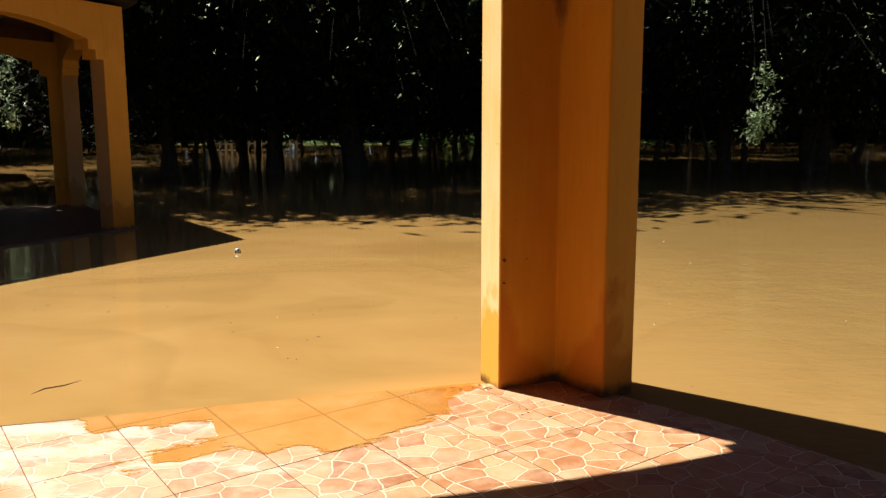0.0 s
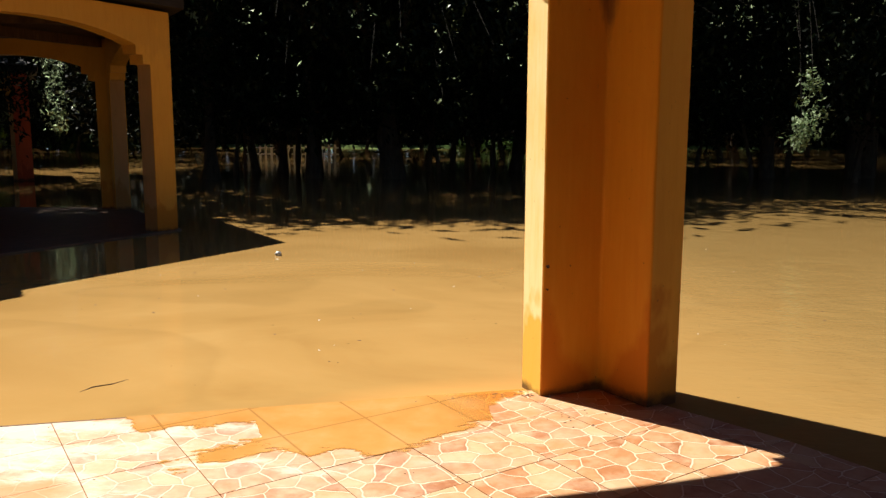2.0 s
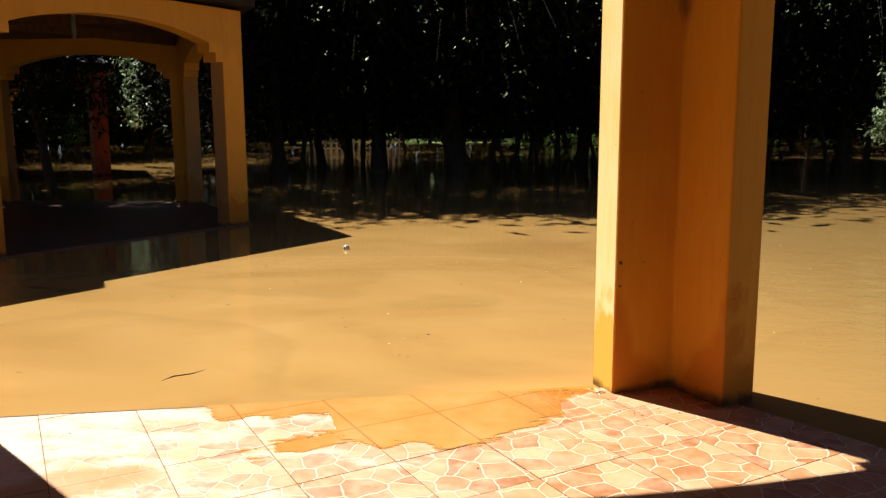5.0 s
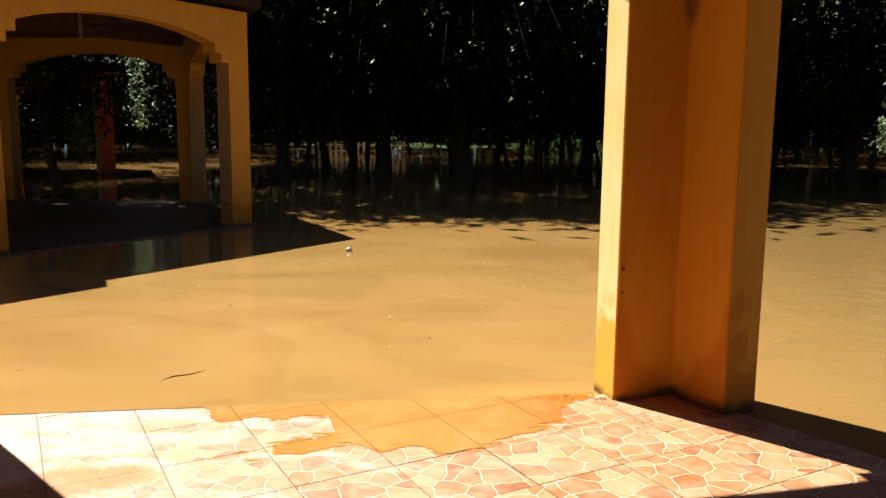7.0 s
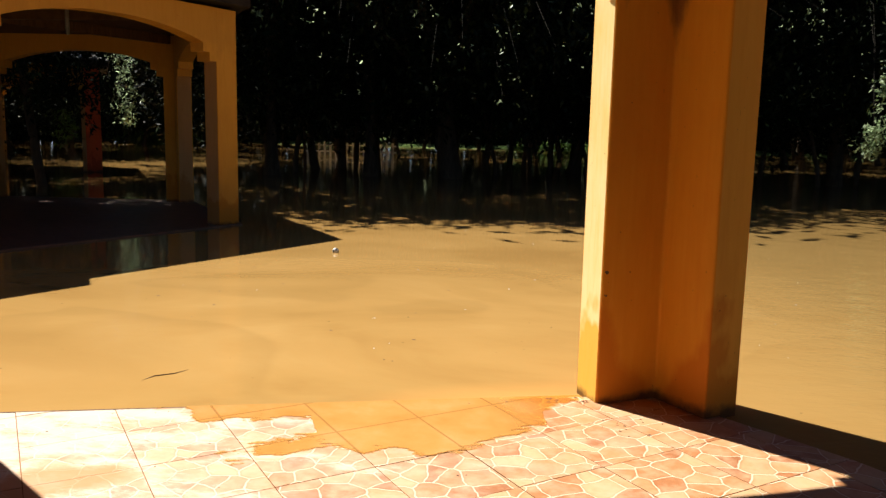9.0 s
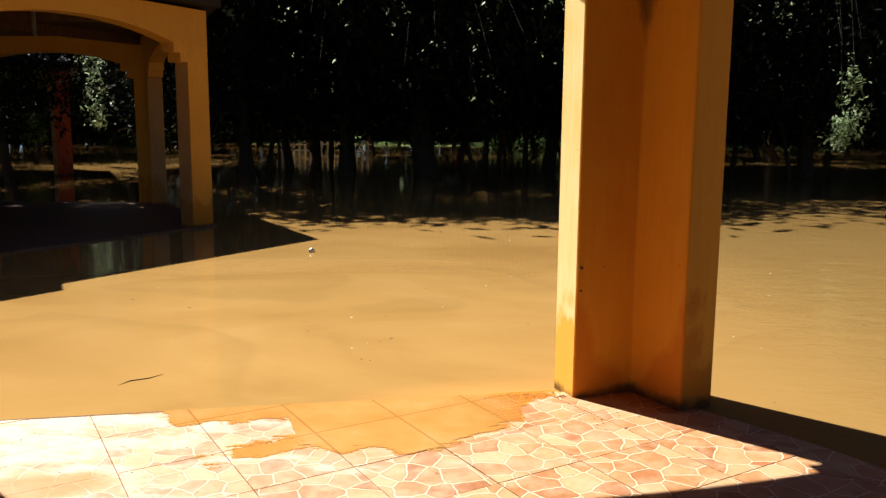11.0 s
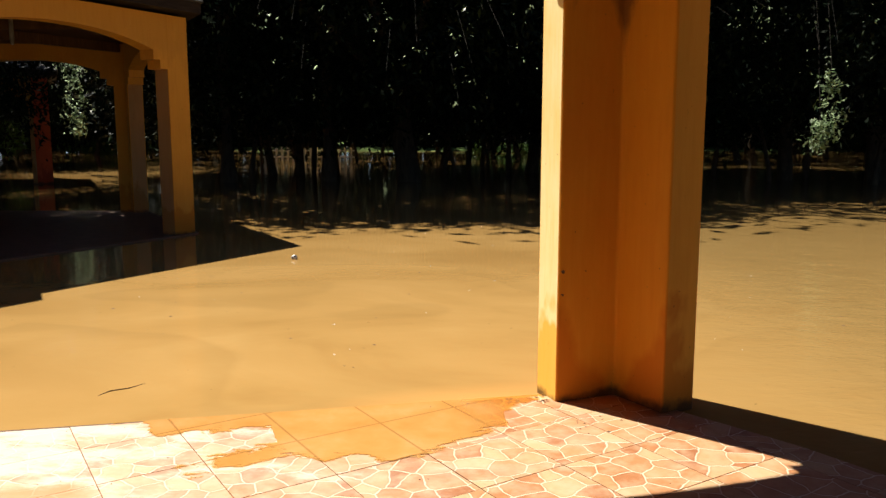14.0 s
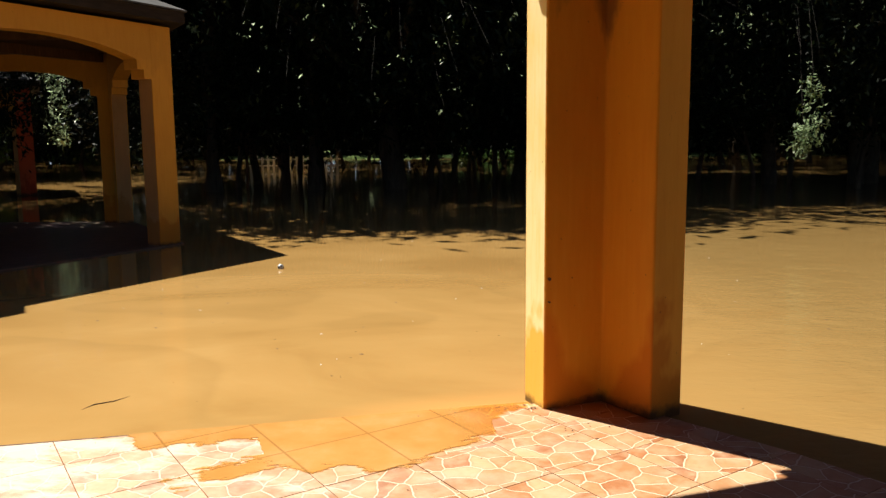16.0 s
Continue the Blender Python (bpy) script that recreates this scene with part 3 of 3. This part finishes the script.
prism(bm, [tuple(p) for p in lip], -0.2, -0.001)
part("edge_strip", bm, M_RUBBISH, floor, "dark wet edge of the tiles")
tu, tv = deg(T_ANG), deg(T_ANG - 90)
whole = None
for i in range(-15, 15):
    for j in range(-15, 15):
        o = T_O + tu * T_SIZE * i + tv * T_SIZE * j
        gap = 0.002
        cell = [o + tu * a + tv * d for a, d in ((gap, gap), (gap, T_SIZE - gap), (T_SIZE - gap, T_SIZE - gap), (T_SIZE - gap, gap))]
        poly = clip_poly(clip_poly(cell, EDGE_P - 0.012 * EDGE_N, EDGE_N), EDGE2_P, EDGE2_N)
        for k in range(6):
            if poly:
                nrm = deg(INW + 60 * k + 30)
                poly = clip_poly(poly, C_OWN + nrm * (SIDE + 0.05) * math.cos(radians(30)), nrm)
        if len(poly) < 3:
            continue
        mid = sum(poly, Vector((0, 0))) / len(poly)
        area = abs(sum(a.x * c.y - c.x * a.y for a, c in zip(poly, poly[1:] + poly[:1]))) / 2
        if area < 0.002:
            continue
        full = area > (T_SIZE - 2.5 * gap) ** 2
        if full and whole:
            ob = new("tile", whole)
        else:
            bm = bmesh.new()
            ctr = o + (tu + tv) * T_SIZE / 2
            loc = [((p - ctr).dot(tu), -(p - ctr).dot(tv)) for p in poly]
            if sum(a[0] * c[1] - c[0] * a[1] for a, c in zip(loc, loc[1:] + loc[:1])) < 0:
                loc = loc[::-1]
            prism(bm, loc, -0.008, 0.0)
            ob = part("tile", bm, M_TILE)
            if full:
                whole = ob.data
        ctr = o + (tu + tv) * T_SIZE / 2
        ob.matrix_world = Matrix(((tu.x, -tu.y, 0, ctr.x), (tu.y, tu.x, 0, ctr.y), (0, 0, 1, random.uniform(-0.0012, 0.0008)), (0, 0, 0, 1)))
        ob.scale = (1, 1, 1)
        ob.parent = floor

# film of water lying on the tiles by the pillar
bm = bmesh.new()
prism(bm, [(-0.75, 0.0), (1.45, 0.0), (1.45, 0.35), (1.0, 0.95), (-0.75, 0.95)], 0.0015, 0.003)
film = tagged(part("puddle", bm, M_FILM), "orange-brown film of muddy water drying on the tiles", "puddle")
film.matrix_world = Matrix(((EDGE_D.x, -EDGE_N.x, 0, EDGE_P.x), (EDGE_D.y, -EDGE_N.y, 0, EDGE_P.y), (0, 0, 1, 0), (0, 0, 0, 1)))

# flotsam
ball = tagged(new("ball"), "small scuffed black and white ball floating in the brown water", "ball")
ball.location = (-2.32, 8.88, WATER_Z)
bm = bmesh.new()
bmesh.ops.create_icosphere(bm, subdivisions=3, radius=0.036)
bmesh.ops.translate(bm, verts=bm.verts, vec=(0, 0, 0.014))
part("ball_skin", bm, M_BOTTLE, ball, smooth=True)
for k, (az, el) in enumerate(((-60, 40), (35, 55), (-120, 5), (150, 30), (-10, -10))):
    bm = bmesh.new()
    up = Vector((math.cos(radians(az)) * math.cos(radians(el)), math.sin(radians(az)) * math.cos(radians(el)), math.sin(radians(el))))
    q = up.to_track_quat("Z", "Y")
    ring = [bm.verts.new(q @ Vector((0.017 * math.cos(i * 1.2566), 0.017 * math.sin(i * 1.2566), 0.0330)) + Vector((0, 0, 0.014))) for i in range(5)]
    mid = bm.verts.new(up * 0.0385 + Vector((0, 0, 0.014)))
    for i in range(5):
        bm.faces.new((ring[i], ring[(i + 1) % 5], mid))
    part("ball_patch", bm, M_BLACK, ball, "black patch" if k == 0 else "")

# ---- trees ----
def leaf_mesh(name, layers, material, rng):
    """Many small drooping leaves round clump centres; layers of (centres, leaves a clump, spread, size)."""
    verts, faces = [], []
    for centres, per, spread, size in layers:
        for cx, cy, cz, cr in centres:
            for _ in range(per):
                p = Vector((cx, cy, cz)) + Vector([rng.gauss(0, spread * cr) for _ in range(3)])
                l = size * rng.uniform(0.6, 1.4)
                a, droop = rng.uniform(0, 2 * math.pi), rng.uniform(-1.3, 0.3)
                d = Vector((math.cos(a) * math.cos(droop), math.sin(a) * math.cos(droop), math.sin(droop)))
                s = d.cross(Vector((rng.uniform(-1, 1), rng.uniform(-1, 1), 1.2))).normalized() * l * 0.19
                k = len(verts)
                verts += [p, p + d * l * 0.45 + s, p + d * l, p + d * l * 0.45 - s]
                faces.append((k, k + 1, k + 2, k + 3))
    me = bpy.data.meshes.new(name)
    me.from_pydata([tuple(v) for v in verts], [], faces)
    me.materials.append(material)
    return me


def tree_kind(seed, height, radius, low, n_clumps, per, trunk_r, lean, size=0.36):
    """Trunk with limbs, and a wide crown whose skirts hang low."""
    rng = random.Random(seed)
    root = new("tree")
    bm = bmesh.new()
    fork = low + rng.uniform(0.4, 0.9)
    tip = Vector((lean * rng.uniform(-1, 1), lean * rng.uniform(-1, 1), fork))
    tube(bm, [(0, 0, -1.0), (0, 0, 0.0), tuple(tip * 0.5 + Vector((0.08, 0.05, 0))), tuple(tip)], [trunk_r * 1.35, trunk_r * 1.15, trunk_r * 0.95, trunk_r * 0.8], 10)
    centres = []
    for i in range(7):
        a = i * 2.4 + rng.uniform(-0.4, 0.4)
        out = radius * rng.uniform(0.5, 0.85)
        e = Vector((math.cos(a) * out, math.sin(a) * out, height * rng.uniform(0.45, 0.85)))
        mid = tip * 0.6 + e * 0.4 + Vector((0, 0, 0.4))
        tube(bm, [tuple(tip - Vector((0, 0, 0.15))), tuple(mid), tuple(e)], [trunk_r * 0.55, trunk_r * 0.33, trunk_r * 0.1], 6)
    part("trunk", bm, M_BARK, root, smooth=True)
    for _ in range(n_clumps):
        a, rr = rng.uniform(0, 2 * math.pi), rng.uniform(0.01, 1) ** 0.42
        x, y = math.cos(a) * rr * radius, math.sin(a) * rr * radius
        top = low + (height - low) * math.sqrt(max(1 - rr * rr * 0.9, 0.05))
        bottom = low + 0.9 * noise.noise(Vector((x * 0.4 + seed, y * 0.4, 1.7))) + 0.7 * (1 - rr)
        z = bottom + (top - bottom) * rng.random() ** 1.2
        centres.append((x, y, z, rng.uniform(0.7, 1.3)))
    upper = [(x, y, z, r * 1.3) for x, y, z, r in centres if z > 6.5]
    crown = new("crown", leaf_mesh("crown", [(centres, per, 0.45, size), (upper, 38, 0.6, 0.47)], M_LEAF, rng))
    crown.parent = root
    if radius > 7 and size < 0.3:
        sprigs, flecks = [], []
        for k in range(110):
            a, rr = rng.uniform(0, 2 * math.pi), rng.uniform(0.97, 1.13)
            x, y, z = math.cos(a) * rr * radius, math.sin(a) * rr * radius, low + rng.uniform(-0.3, 4.5)
            if k % 30 == 0:
                x, y = x * 0.98 / rr, y * 0.98 / rr
                for d in range(3):
                    sprigs.append((x + rng.gauss(0, 0.12), y + rng.gauss(0, 0.12), z - 0.35 * d, rng.uniform(0.5, 0.9)))
            else:
                flecks.append((x, y, z, rng.uniform(0.4, 1.5)))
        tips = new("hanging_leaves", leaf_mesh("hanging_leaves", [(sprigs, 14, 0.24, 0.13), (flecks, 4, 0.16, 0.10)], M_LEAF_SUNLIT, rng))
        tips.parent = root
        tagged(tips, "leaves tinted as sunlit, hanging at the rim")
    return root


TREE_LABEL = "broad tree standing in the flood, leaves tinted dark for shade"
kinds = [tree_kind(11, 15.0, 9.8, 2.0, 400, 112, 0.34, 0.3, 0.17), tree_kind(12, 12.0, 7.3, 1.7, 220, 96, 0.22, 0.7, 0.185),
         tree_kind(13, 12.0, 7.3, 1.8, 220, 96, 0.18, 0.9, 0.185), tree_kind(14, 10.0, 5.5, 1.5, 150, 54, 0.15, 0.5, 0.28),
         tree_kind(15, 4.4, 1.15, 2.05, 60, 90, 0.10, 0.4, 0.15), tree_kind(16, 16.0, 8.6, 5.4, 330, 90, 0.24, 0.5, 0.2),
         tree_kind(17, 11.0, 6.9, 2.0, 190, 25, 0.17, 0.6, 0.45)]
spots = [(-2.7, 24.8, 0), (-6.0, 28.6, 1), (-3.3, 30.5, 2), (-7.2, 29.0, 3), (-5.2, 24.6, 5), (-8.15, 23.9, 5), (-8.1, 28.6, 3), (1.3, 30.5, 1), (3.2, 27.6, 2),
         (4.6, 31.0, 3), (6.8, 29.5, 2), (9.3, 26.5, 1), (12.5, 26.8, 0), (16.0, 27.0, 1), (20.5, 25.0, 2),
         (-32.5, 31.0, 6), (26.0, 27.0, 0), (4.9, 28.9, 0), (-11.3, 17.1, 4), (-2.9, 27.2, 3), (-24.0, 20.0, 0),
         (-28.5, 40.0, 6), (-29.0, 23.0, 6), (12.0, 26.4, 1), (-18.6, 14.6, 5), (-23.5, 30.0, 3), (-18.5, 39.5, 6), (-26.0, 36.5, 6), (-6.3, 30.5, 5), (21.0, 25.5, 0), (-27.0, 10.0, 6),
         # unseen trees beside and behind the camera, added to block sky and sun
         (-20.2, 5.6, 5), (-18.0, 1.0, 6), (-16.0, -9.0, 6), (-7.0, -15.0, 6), (4.0, -15.0, 6), (14.0, -9.0, 6), (18.0, 2.0, 6)]
rng = random.Random(5)
for row_y, step in ((37, 6.5), (44, 7.0), (52, 6.5), (60, 7.0), (67, 6.0)):
    x = -row_y * 0.95
    while x < row_y * 0.95:
        p = (x + rng.uniform(-2, 2), row_y + rng.uniform(-2.5, 2.5), rng.choice((3, 6, 6)))
        if row_y > 65 and -3 < p[0] < 9:
            x += step
            continue
        if not (row_y < 40 and -26 < p[0] < -14) and math.hypot(p[0] + 13.4, p[1] - 46.5) > 5.0:
            spots.append(p)
        x += step
used, grove = set(), []
for x, y, k in spots:
    m = pose(x, y, 0, 0, 0, rng.uniform(0, 360))
    if k in used:
        grove.append(copy_thing(kinds[k], m))
    else:
        used.add(k)
        kinds[k].matrix_basis = m
        grove.append(kinds[k])
        tagged(kinds[k], TREE_LABEL, "tree", "flooded trees")



def bough(x, y, z, wide, tall, n, seed):
    """A thin drooping branch of the tree behind it, ending in loose leaves, tinted as sunlit, that catch the sun."""
    rng = random.Random(seed)
    tree = min((g for g in grove if g.matrix_basis.translation.y > y + 6), key=lambda g: (g.matrix_basis.translation.xy - Vector((x, y))).length)
    away = (tree.matrix_basis.translation.xy - Vector((x, y))).normalized()
    bm = bmesh.new()
    root = Vector((x + away.x * 3.5, y + away.y * 3.5, z + 1.6))
    end = Vector((x, y, z))
    tube(bm, [tuple(root), tuple(root * 0.5 + end * 0.5 + Vector((0, 0, 0.45))), tuple(end + Vector((0, 0, 0.2))), tuple(end - Vector((0, 0, tall)))], [0.003, 0.0025, 0.002, 0.0015], 6)
    limb = part("bough", bm, M_TWIG, tree)
    limb.matrix_parent_inverse = tree.matrix_basis.inverted()
    cs = [(x + rng.gauss(0, wide), y + rng.gauss(0, wide * 0.5), z + rng.gauss(0, tall), rng.uniform(0.5, 1.3)) for _ in range(1 + n // 2)]
    me = leaf_mesh("bough_leaves", [(cs, 2, 0.06, 0.05), (cs[::3], 2, 0.03, 0.075)], M_LEAF_SUNLIT, rng)
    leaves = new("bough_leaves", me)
    leaves.parent = limb


def creeper(x, y, z0, z1, wide, n, seed, leaf):
    """A pale creeper hanging in the sun from the crown of the tree behind it."""
    rng = random.Random(seed)
    tree = min((g for g in grove if g.matrix_basis.translation.y > y + 6), key=lambda g: (g.matrix_basis.translation.xy - Vector((x, y))).length)
    away = (tree.matrix_basis.translation.xy - Vector((x, y))).normalized() * 4.0
    bm = bmesh.new()
    tube(bm, [(x + away.x, y + away.y, z1 + 2.6), (x + away.x * 0.4, y + away.y * 0.4, z1 + 1.5), (x, y, z1), (x + 0.04, y, z0 * 0.5 + z1 * 0.5), (x, y, z0)], [0.005, 0.004, 0.003, 0.002, 0.002], 6)
    vine = part("creeper", bm, M_TWIG, tree, "pale creeper hanging from the crown")
    vine.matrix_parent_inverse = tree.matrix_basis.inverted()
    cs = []
    for _ in range(n):
        f = rng.random()
        cs.append((x + rng.gauss(0, wide * (0.35 + 0.3 * math.sin(f * 9 + seed))), y + rng.gauss(0, wide * 0.4), z0 + (z1 - z0) * f, rng.uniform(0.4, 1.0)))
    leaves = new("creeper_leaves", leaf_mesh("creeper_leaves", [(cs, 20, 1.25 * leaf, leaf)], M_LEAF_SUNLIT, rng))
    leaves.parent = vine


creeper(5.62, 14.5, 1.10, 1.62, 0.16, 14, 3, 0.10)
creeper(5.74, 14.45, 1.60, 2.45, 0.17, 15, 5, 0.095)
for k, (x, z, wide, tall, n) in enumerate(((-1.95, 3.25, 0.22, 0.22, 12), (-3.2, 2.95, 0.35, 0.35, 8), (-3.75, 3.15, 0.12, 0.15, 4), (-0.25, 3.1, 0.35, 0.25, 15), (0.15, 2.5, 0.38, 0.35, 14),
                                           (-0.4, 2.25, 0.2, 0.3, 6), (0.45, 3.3, 0.25, 0.2, 10), (-1.25, 2.6, 0.4, 0.3, 6), (-2.6, 3.3, 0.4, 0.15, 6), (-0.6, 1.75, 0.3, 0.2, 5), (-3.0, 2.2, 0.25, 0.3, 4), (-1.7, 2.1, 0.4, 0.3, 4))):
    bough(x, 11.45 + 0.36 * z, z, wide, tall, n, 60 + k)
for k, (x, z, wide, tall, n) in enumerate(((4.6, 3.3, 0.24, 0.3, 30), (5.45, 2.65, 0.13, 0.2, 9), (5.75, 2.75, 0.2, 0.2, 5), (7.2, 3.2, 0.2, 0.5, 14), (7.6, 2.3, 0.15, 0.3, 6), (6.4, 3.5, 0.3, 0.15, 8), (3.95, 3.2, 0.12, 0.15, 5), (8.1, 3.2, 0.3, 0.4, 10))):
    bough(x, 14.3, z, wide, tall, n, 80 + k)

# far wood behind the bank
rng = random.Random(9)
cl = []
for _ in range(1800):
    a = rng.uniform(-1.3, 1.3)
    r = rng.uniform(80, 125)
    cl.append((math.sin(a) * r, math.cos(a) * r, rng.uniform(0.5, 24), rng.uniform(1.5, 3.0)))
for _ in range(1500):
    a = rng.uniform(-1.3, 1.3)
    r = rng.uniform(84, 100)
    cl.append((math.sin(a) * r, math.cos(a) * r, rng.uniform(0.3, 8), rng.uniform(1.2, 2.2)))
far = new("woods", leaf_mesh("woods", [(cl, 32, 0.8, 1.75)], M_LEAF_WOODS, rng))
tagged(far, "dense dark wood beyond the flood", "woods", kind="stuff")


def spray(x, y, z0, z1, width, n, seed, label, leaf=0.09, foliage=M_LEAF_SUNLIT, per=20):
    """A creeper-hung sapling: a thin stem and pale hanging leaves."""
    rng = random.Random(seed)
    root = tagged(new("sapling"), label, "sapling")
    root.location = (x, y, 0)
    bm = bmesh.new()
    tube(bm, [(0.1, 0, -0.9), (0.05, 0.05, z0), (0.1, 0, z1)], [0.008, 0.007, 0.005], 6)
    part("stem", bm, M_TWIG, root)
    cs = []
    for i in range(n):
        f = rng.random()
        cs.append((rng.gauss(0, width * (0.35 + 0.3 * math.sin(f * 9 + seed))), rng.gauss(0, width * 0.4), z0 + (z1 - z0) * f, rng.uniform(0.4, 1.0)))
    leaves = new("leaves", leaf_mesh("leaves", [(cs, per, 1.25 * leaf, leaf)], foliage, rng))
    leaves.parent = root


spray(-15.15, 28.2, 1.50, 4.1, 0.46, 48, 4, "pale leafy sapling far behind the flooded shelter", 0.13, per=26)
spray(-19.0, 30.6, 0.9, 2.0, 0.45, 30, 6, "small bright green bush beyond the far shelter", 0.17, M_LEAF_FAR)

# slender trees between the big ones
def slender(seed, h, lean, r):
    rng = random.Random(seed)
    root = new("slender_tree")
    bm = bmesh.new()
    tip = (lean, 0.2 * lean, h)
    tube(bm, [(0, 0, -0.9), (0.1 * lean, 0.03, 0.4), (0.45 * lean, -0.05, h * 0.5), tip], [r * 1.2, r, r * 0.75, r * 0.35], 7)
    tube(bm, [(0.3 * lean, -0.02, h * 0.36), (0.3 * lean - 0.5, 0.1, h * 0.6), (0.3 * lean - 0.7, 0.2, h * 0.9)], [r * 0.5, r * 0.4, r * 0.2], 6)
    part("trunk", bm, M_BARK, root, smooth=True)
    cs = [(lean + rng.gauss(0, 0.8), rng.gauss(0, 0.8), h + rng.uniform(-0.9, 1.6), rng.uniform(0.6, 1.0)) for _ in range(16)]
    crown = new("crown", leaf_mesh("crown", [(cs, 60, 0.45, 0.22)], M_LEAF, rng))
    crown.parent = root
    return root


thin = [slender(31, 3.4, 0.5, 0.09), slender(32, 3.0, -0.8, 0.075), slender(33, 3.6, 0.15, 0.11)]
first_use = [True, True, True]
rng = random.Random(44)
for bearing, dist, k in ((-3.8, 30, 0), (-2.9, 28, 1), (-2.0, 31, 2), (-1.1, 33, 0), (-0.5, 34, 1), (0.8, 29, 2), (2.2, 31, 0), (2.8, 33, 2), (3.5, 29, 1),
                         (-13.0, 30, 2), (-17.3, 27, 0), (13.0, 28, 2), (14.8, 30, 0), (18.5, 27, 1), (20.6, 29, 2), (24.5, 26, 0)):
    m = pose(dist * math.sin(radians(bearing)), dist * math.cos(radians(bearing)), 0, 0, 0, rng.uniform(-40, 40))
    if first_use[k]:
        thin[k].matrix_basis = m
        tagged(thin[k], "slender dark tree leaning in the flood", "tree", "slender trees")
        first_use[k] = False
    else:
        copy_thing(thin[k], m)

# sunlit scrub on the far bank
rng = random.Random(77)
cs = []
for _ in range(100):
    x = rng.uniform(-2, 8)
    cs.append((x, 68 + rng.gauss(0, 1.5), rng.uniform(0.05, 0.55), rng.uniform(0.4, 0.9)))
for _ in range(60):
    cs.append((rng.uniform(-34, -26), 64 + rng.gauss(0, 1.5), rng.uniform(0.1, 1.3), rng.uniform(0.6, 1.1)))
tagged(new("scrub", leaf_mesh("scrub", [(cs, 45, 0.5, 0.35)], M_LEAF_FAR, rng)), "bright green scrub on the sunlit far bank", "bushes", kind="stuff")

# far fence, post and flotsam
fence = tagged(new("fence"), "low white picket fence far across the flood", "fence")
fence.location = (-10.4, 43.8, 0)
for i in range(16):
    bm = bmesh.new()
    box(bm, -0.06, -0.03, -0.9, 0.06, 0.03, 0.75 + 0.06 * math.sin(i * 2.3))
    p = part("picket", bm, M_WHITE, fence)
    p.location = (i * 0.32 - 2.4, 0, 0)
for z in (0.2, 0.55):
    bm = bmesh.new()
    box(bm, -2.6, 0.034, z, 2.6, 0.06, z + 0.07)
    part("rail", bm, M_WHITE, fence)
bm = bmesh.new()
tube(bm, [(0, 0, -0.9), (0.01, 0, 0.5), (0.0, 0, 1.5)], [0.06, 0.055, 0.05], 8)
post = tagged(part("post", bm, M_RUBBISH), "thin wooden post standing in the flood", "post")
post.location = (-8.4, 28.2, 0)

bm = bmesh.new()
tube(bm, [(-0.14, -0.02, 0.0), (-0.06, 0.012, 0.003), (0.04, -0.008, 0.003), (0.14, 0.02, 0.0)], [0.001, 0.003, 0.0025, 0.001], 6)
stick = tagged(part("stick", bm, M_RUBBISH), "thin dark stick floating in the brown water", "stick")
stick.matrix_world = pose(-2.09, 4.145, WATER_Z, 0, 0, 47)

# scum and leaf bits on the flood, chips and twigs on the tiles
rng = random.Random(21)
verts, faces = [], []


def chip(x, y, z, r):
    k, n = len(verts), 5
    a0 = rng.uniform(0, 6)
    for i in range(n):
        a = a0 + i * 2 * math.pi / n
        q = r * rng.uniform(0.5, 1.4)
        verts.append((x + q * math.cos(a) * 1.5, y + q * math.sin(a), z))
    verts.append((x, y, z + r * 0.5))
    for i in range(n):
        faces.append((k + i, k + (i + 1) % n, k + n))


for _ in range(75):
    y = rng.uniform(4.6, 13)
    x = rng.uniform(-0.55, 0.6) * y
    chip(x, y, WATER_Z + 0.001, rng.uniform(0.003, 0.009))
me = bpy.data.meshes.new("leaf_bits")
me.from_pydata(verts, [], faces)
me.materials.append(M_RUBBISH)
tagged(new("leaf_bits", me), "scattered dark leaf bits floating on the flood", "debris", kind="stuff")
verts, faces = [], []
for _ in range(38):
    y = rng.uniform(4.8, 13)
    chip(rng.uniform(-0.55, 0.6) * y, y, WATER_Z + 0.001, rng.uniform(0.003, 0.006))
me = bpy.data.meshes.new("foam_flecks")
me.from_pydata(verts, [], faces)
me.materials.append(M_WHITE)
tagged(new("foam_flecks", me), "white foam flecks floating on the flood", "foam", kind="stuff")
verts, faces = [], []
for _ in range(26):
    a = rng.gauss(0, 0.16)
    d = abs(rng.gauss(0, 0.07))
    p = Vector((0.10, 4.12)) + EDGE_D * a - EDGE_N * d
    if (p - Vector((0.2, 4.2))).dot(deg(209.5)) > -0.02:
        chip(p.x, p.y, 0.003, rng.uniform(0.002, 0.006))
for _ in range(12):      # crumbs of plaster by the pillar's foot
    chip(0.225 + rng.gauss(0, 0.03), 4.06 + rng.gauss(0, 0.012), 0.0005, rng.uniform(0.002, 0.006))
for _ in range(14):
    chip(0.40 + rng.gauss(0, 0.09), 3.72 + rng.gauss(0, 0.05), 0.0005, rng.uniform(0.002, 0.007))
for _ in range(30):
    chip(rng.uniform(-2.4, 0.9), rng.uniform(2.6, 3.7), 0.0005, rng.uniform(0.0015, 0.004))
me = bpy.data.meshes.new("grit")
me.from_pydata(verts, [], faces)
me.materials.append(M_RUBBISH)
tagged(new("grit", me), "dark grit and bits washed up on the tiles", "debris", kind="stuff")
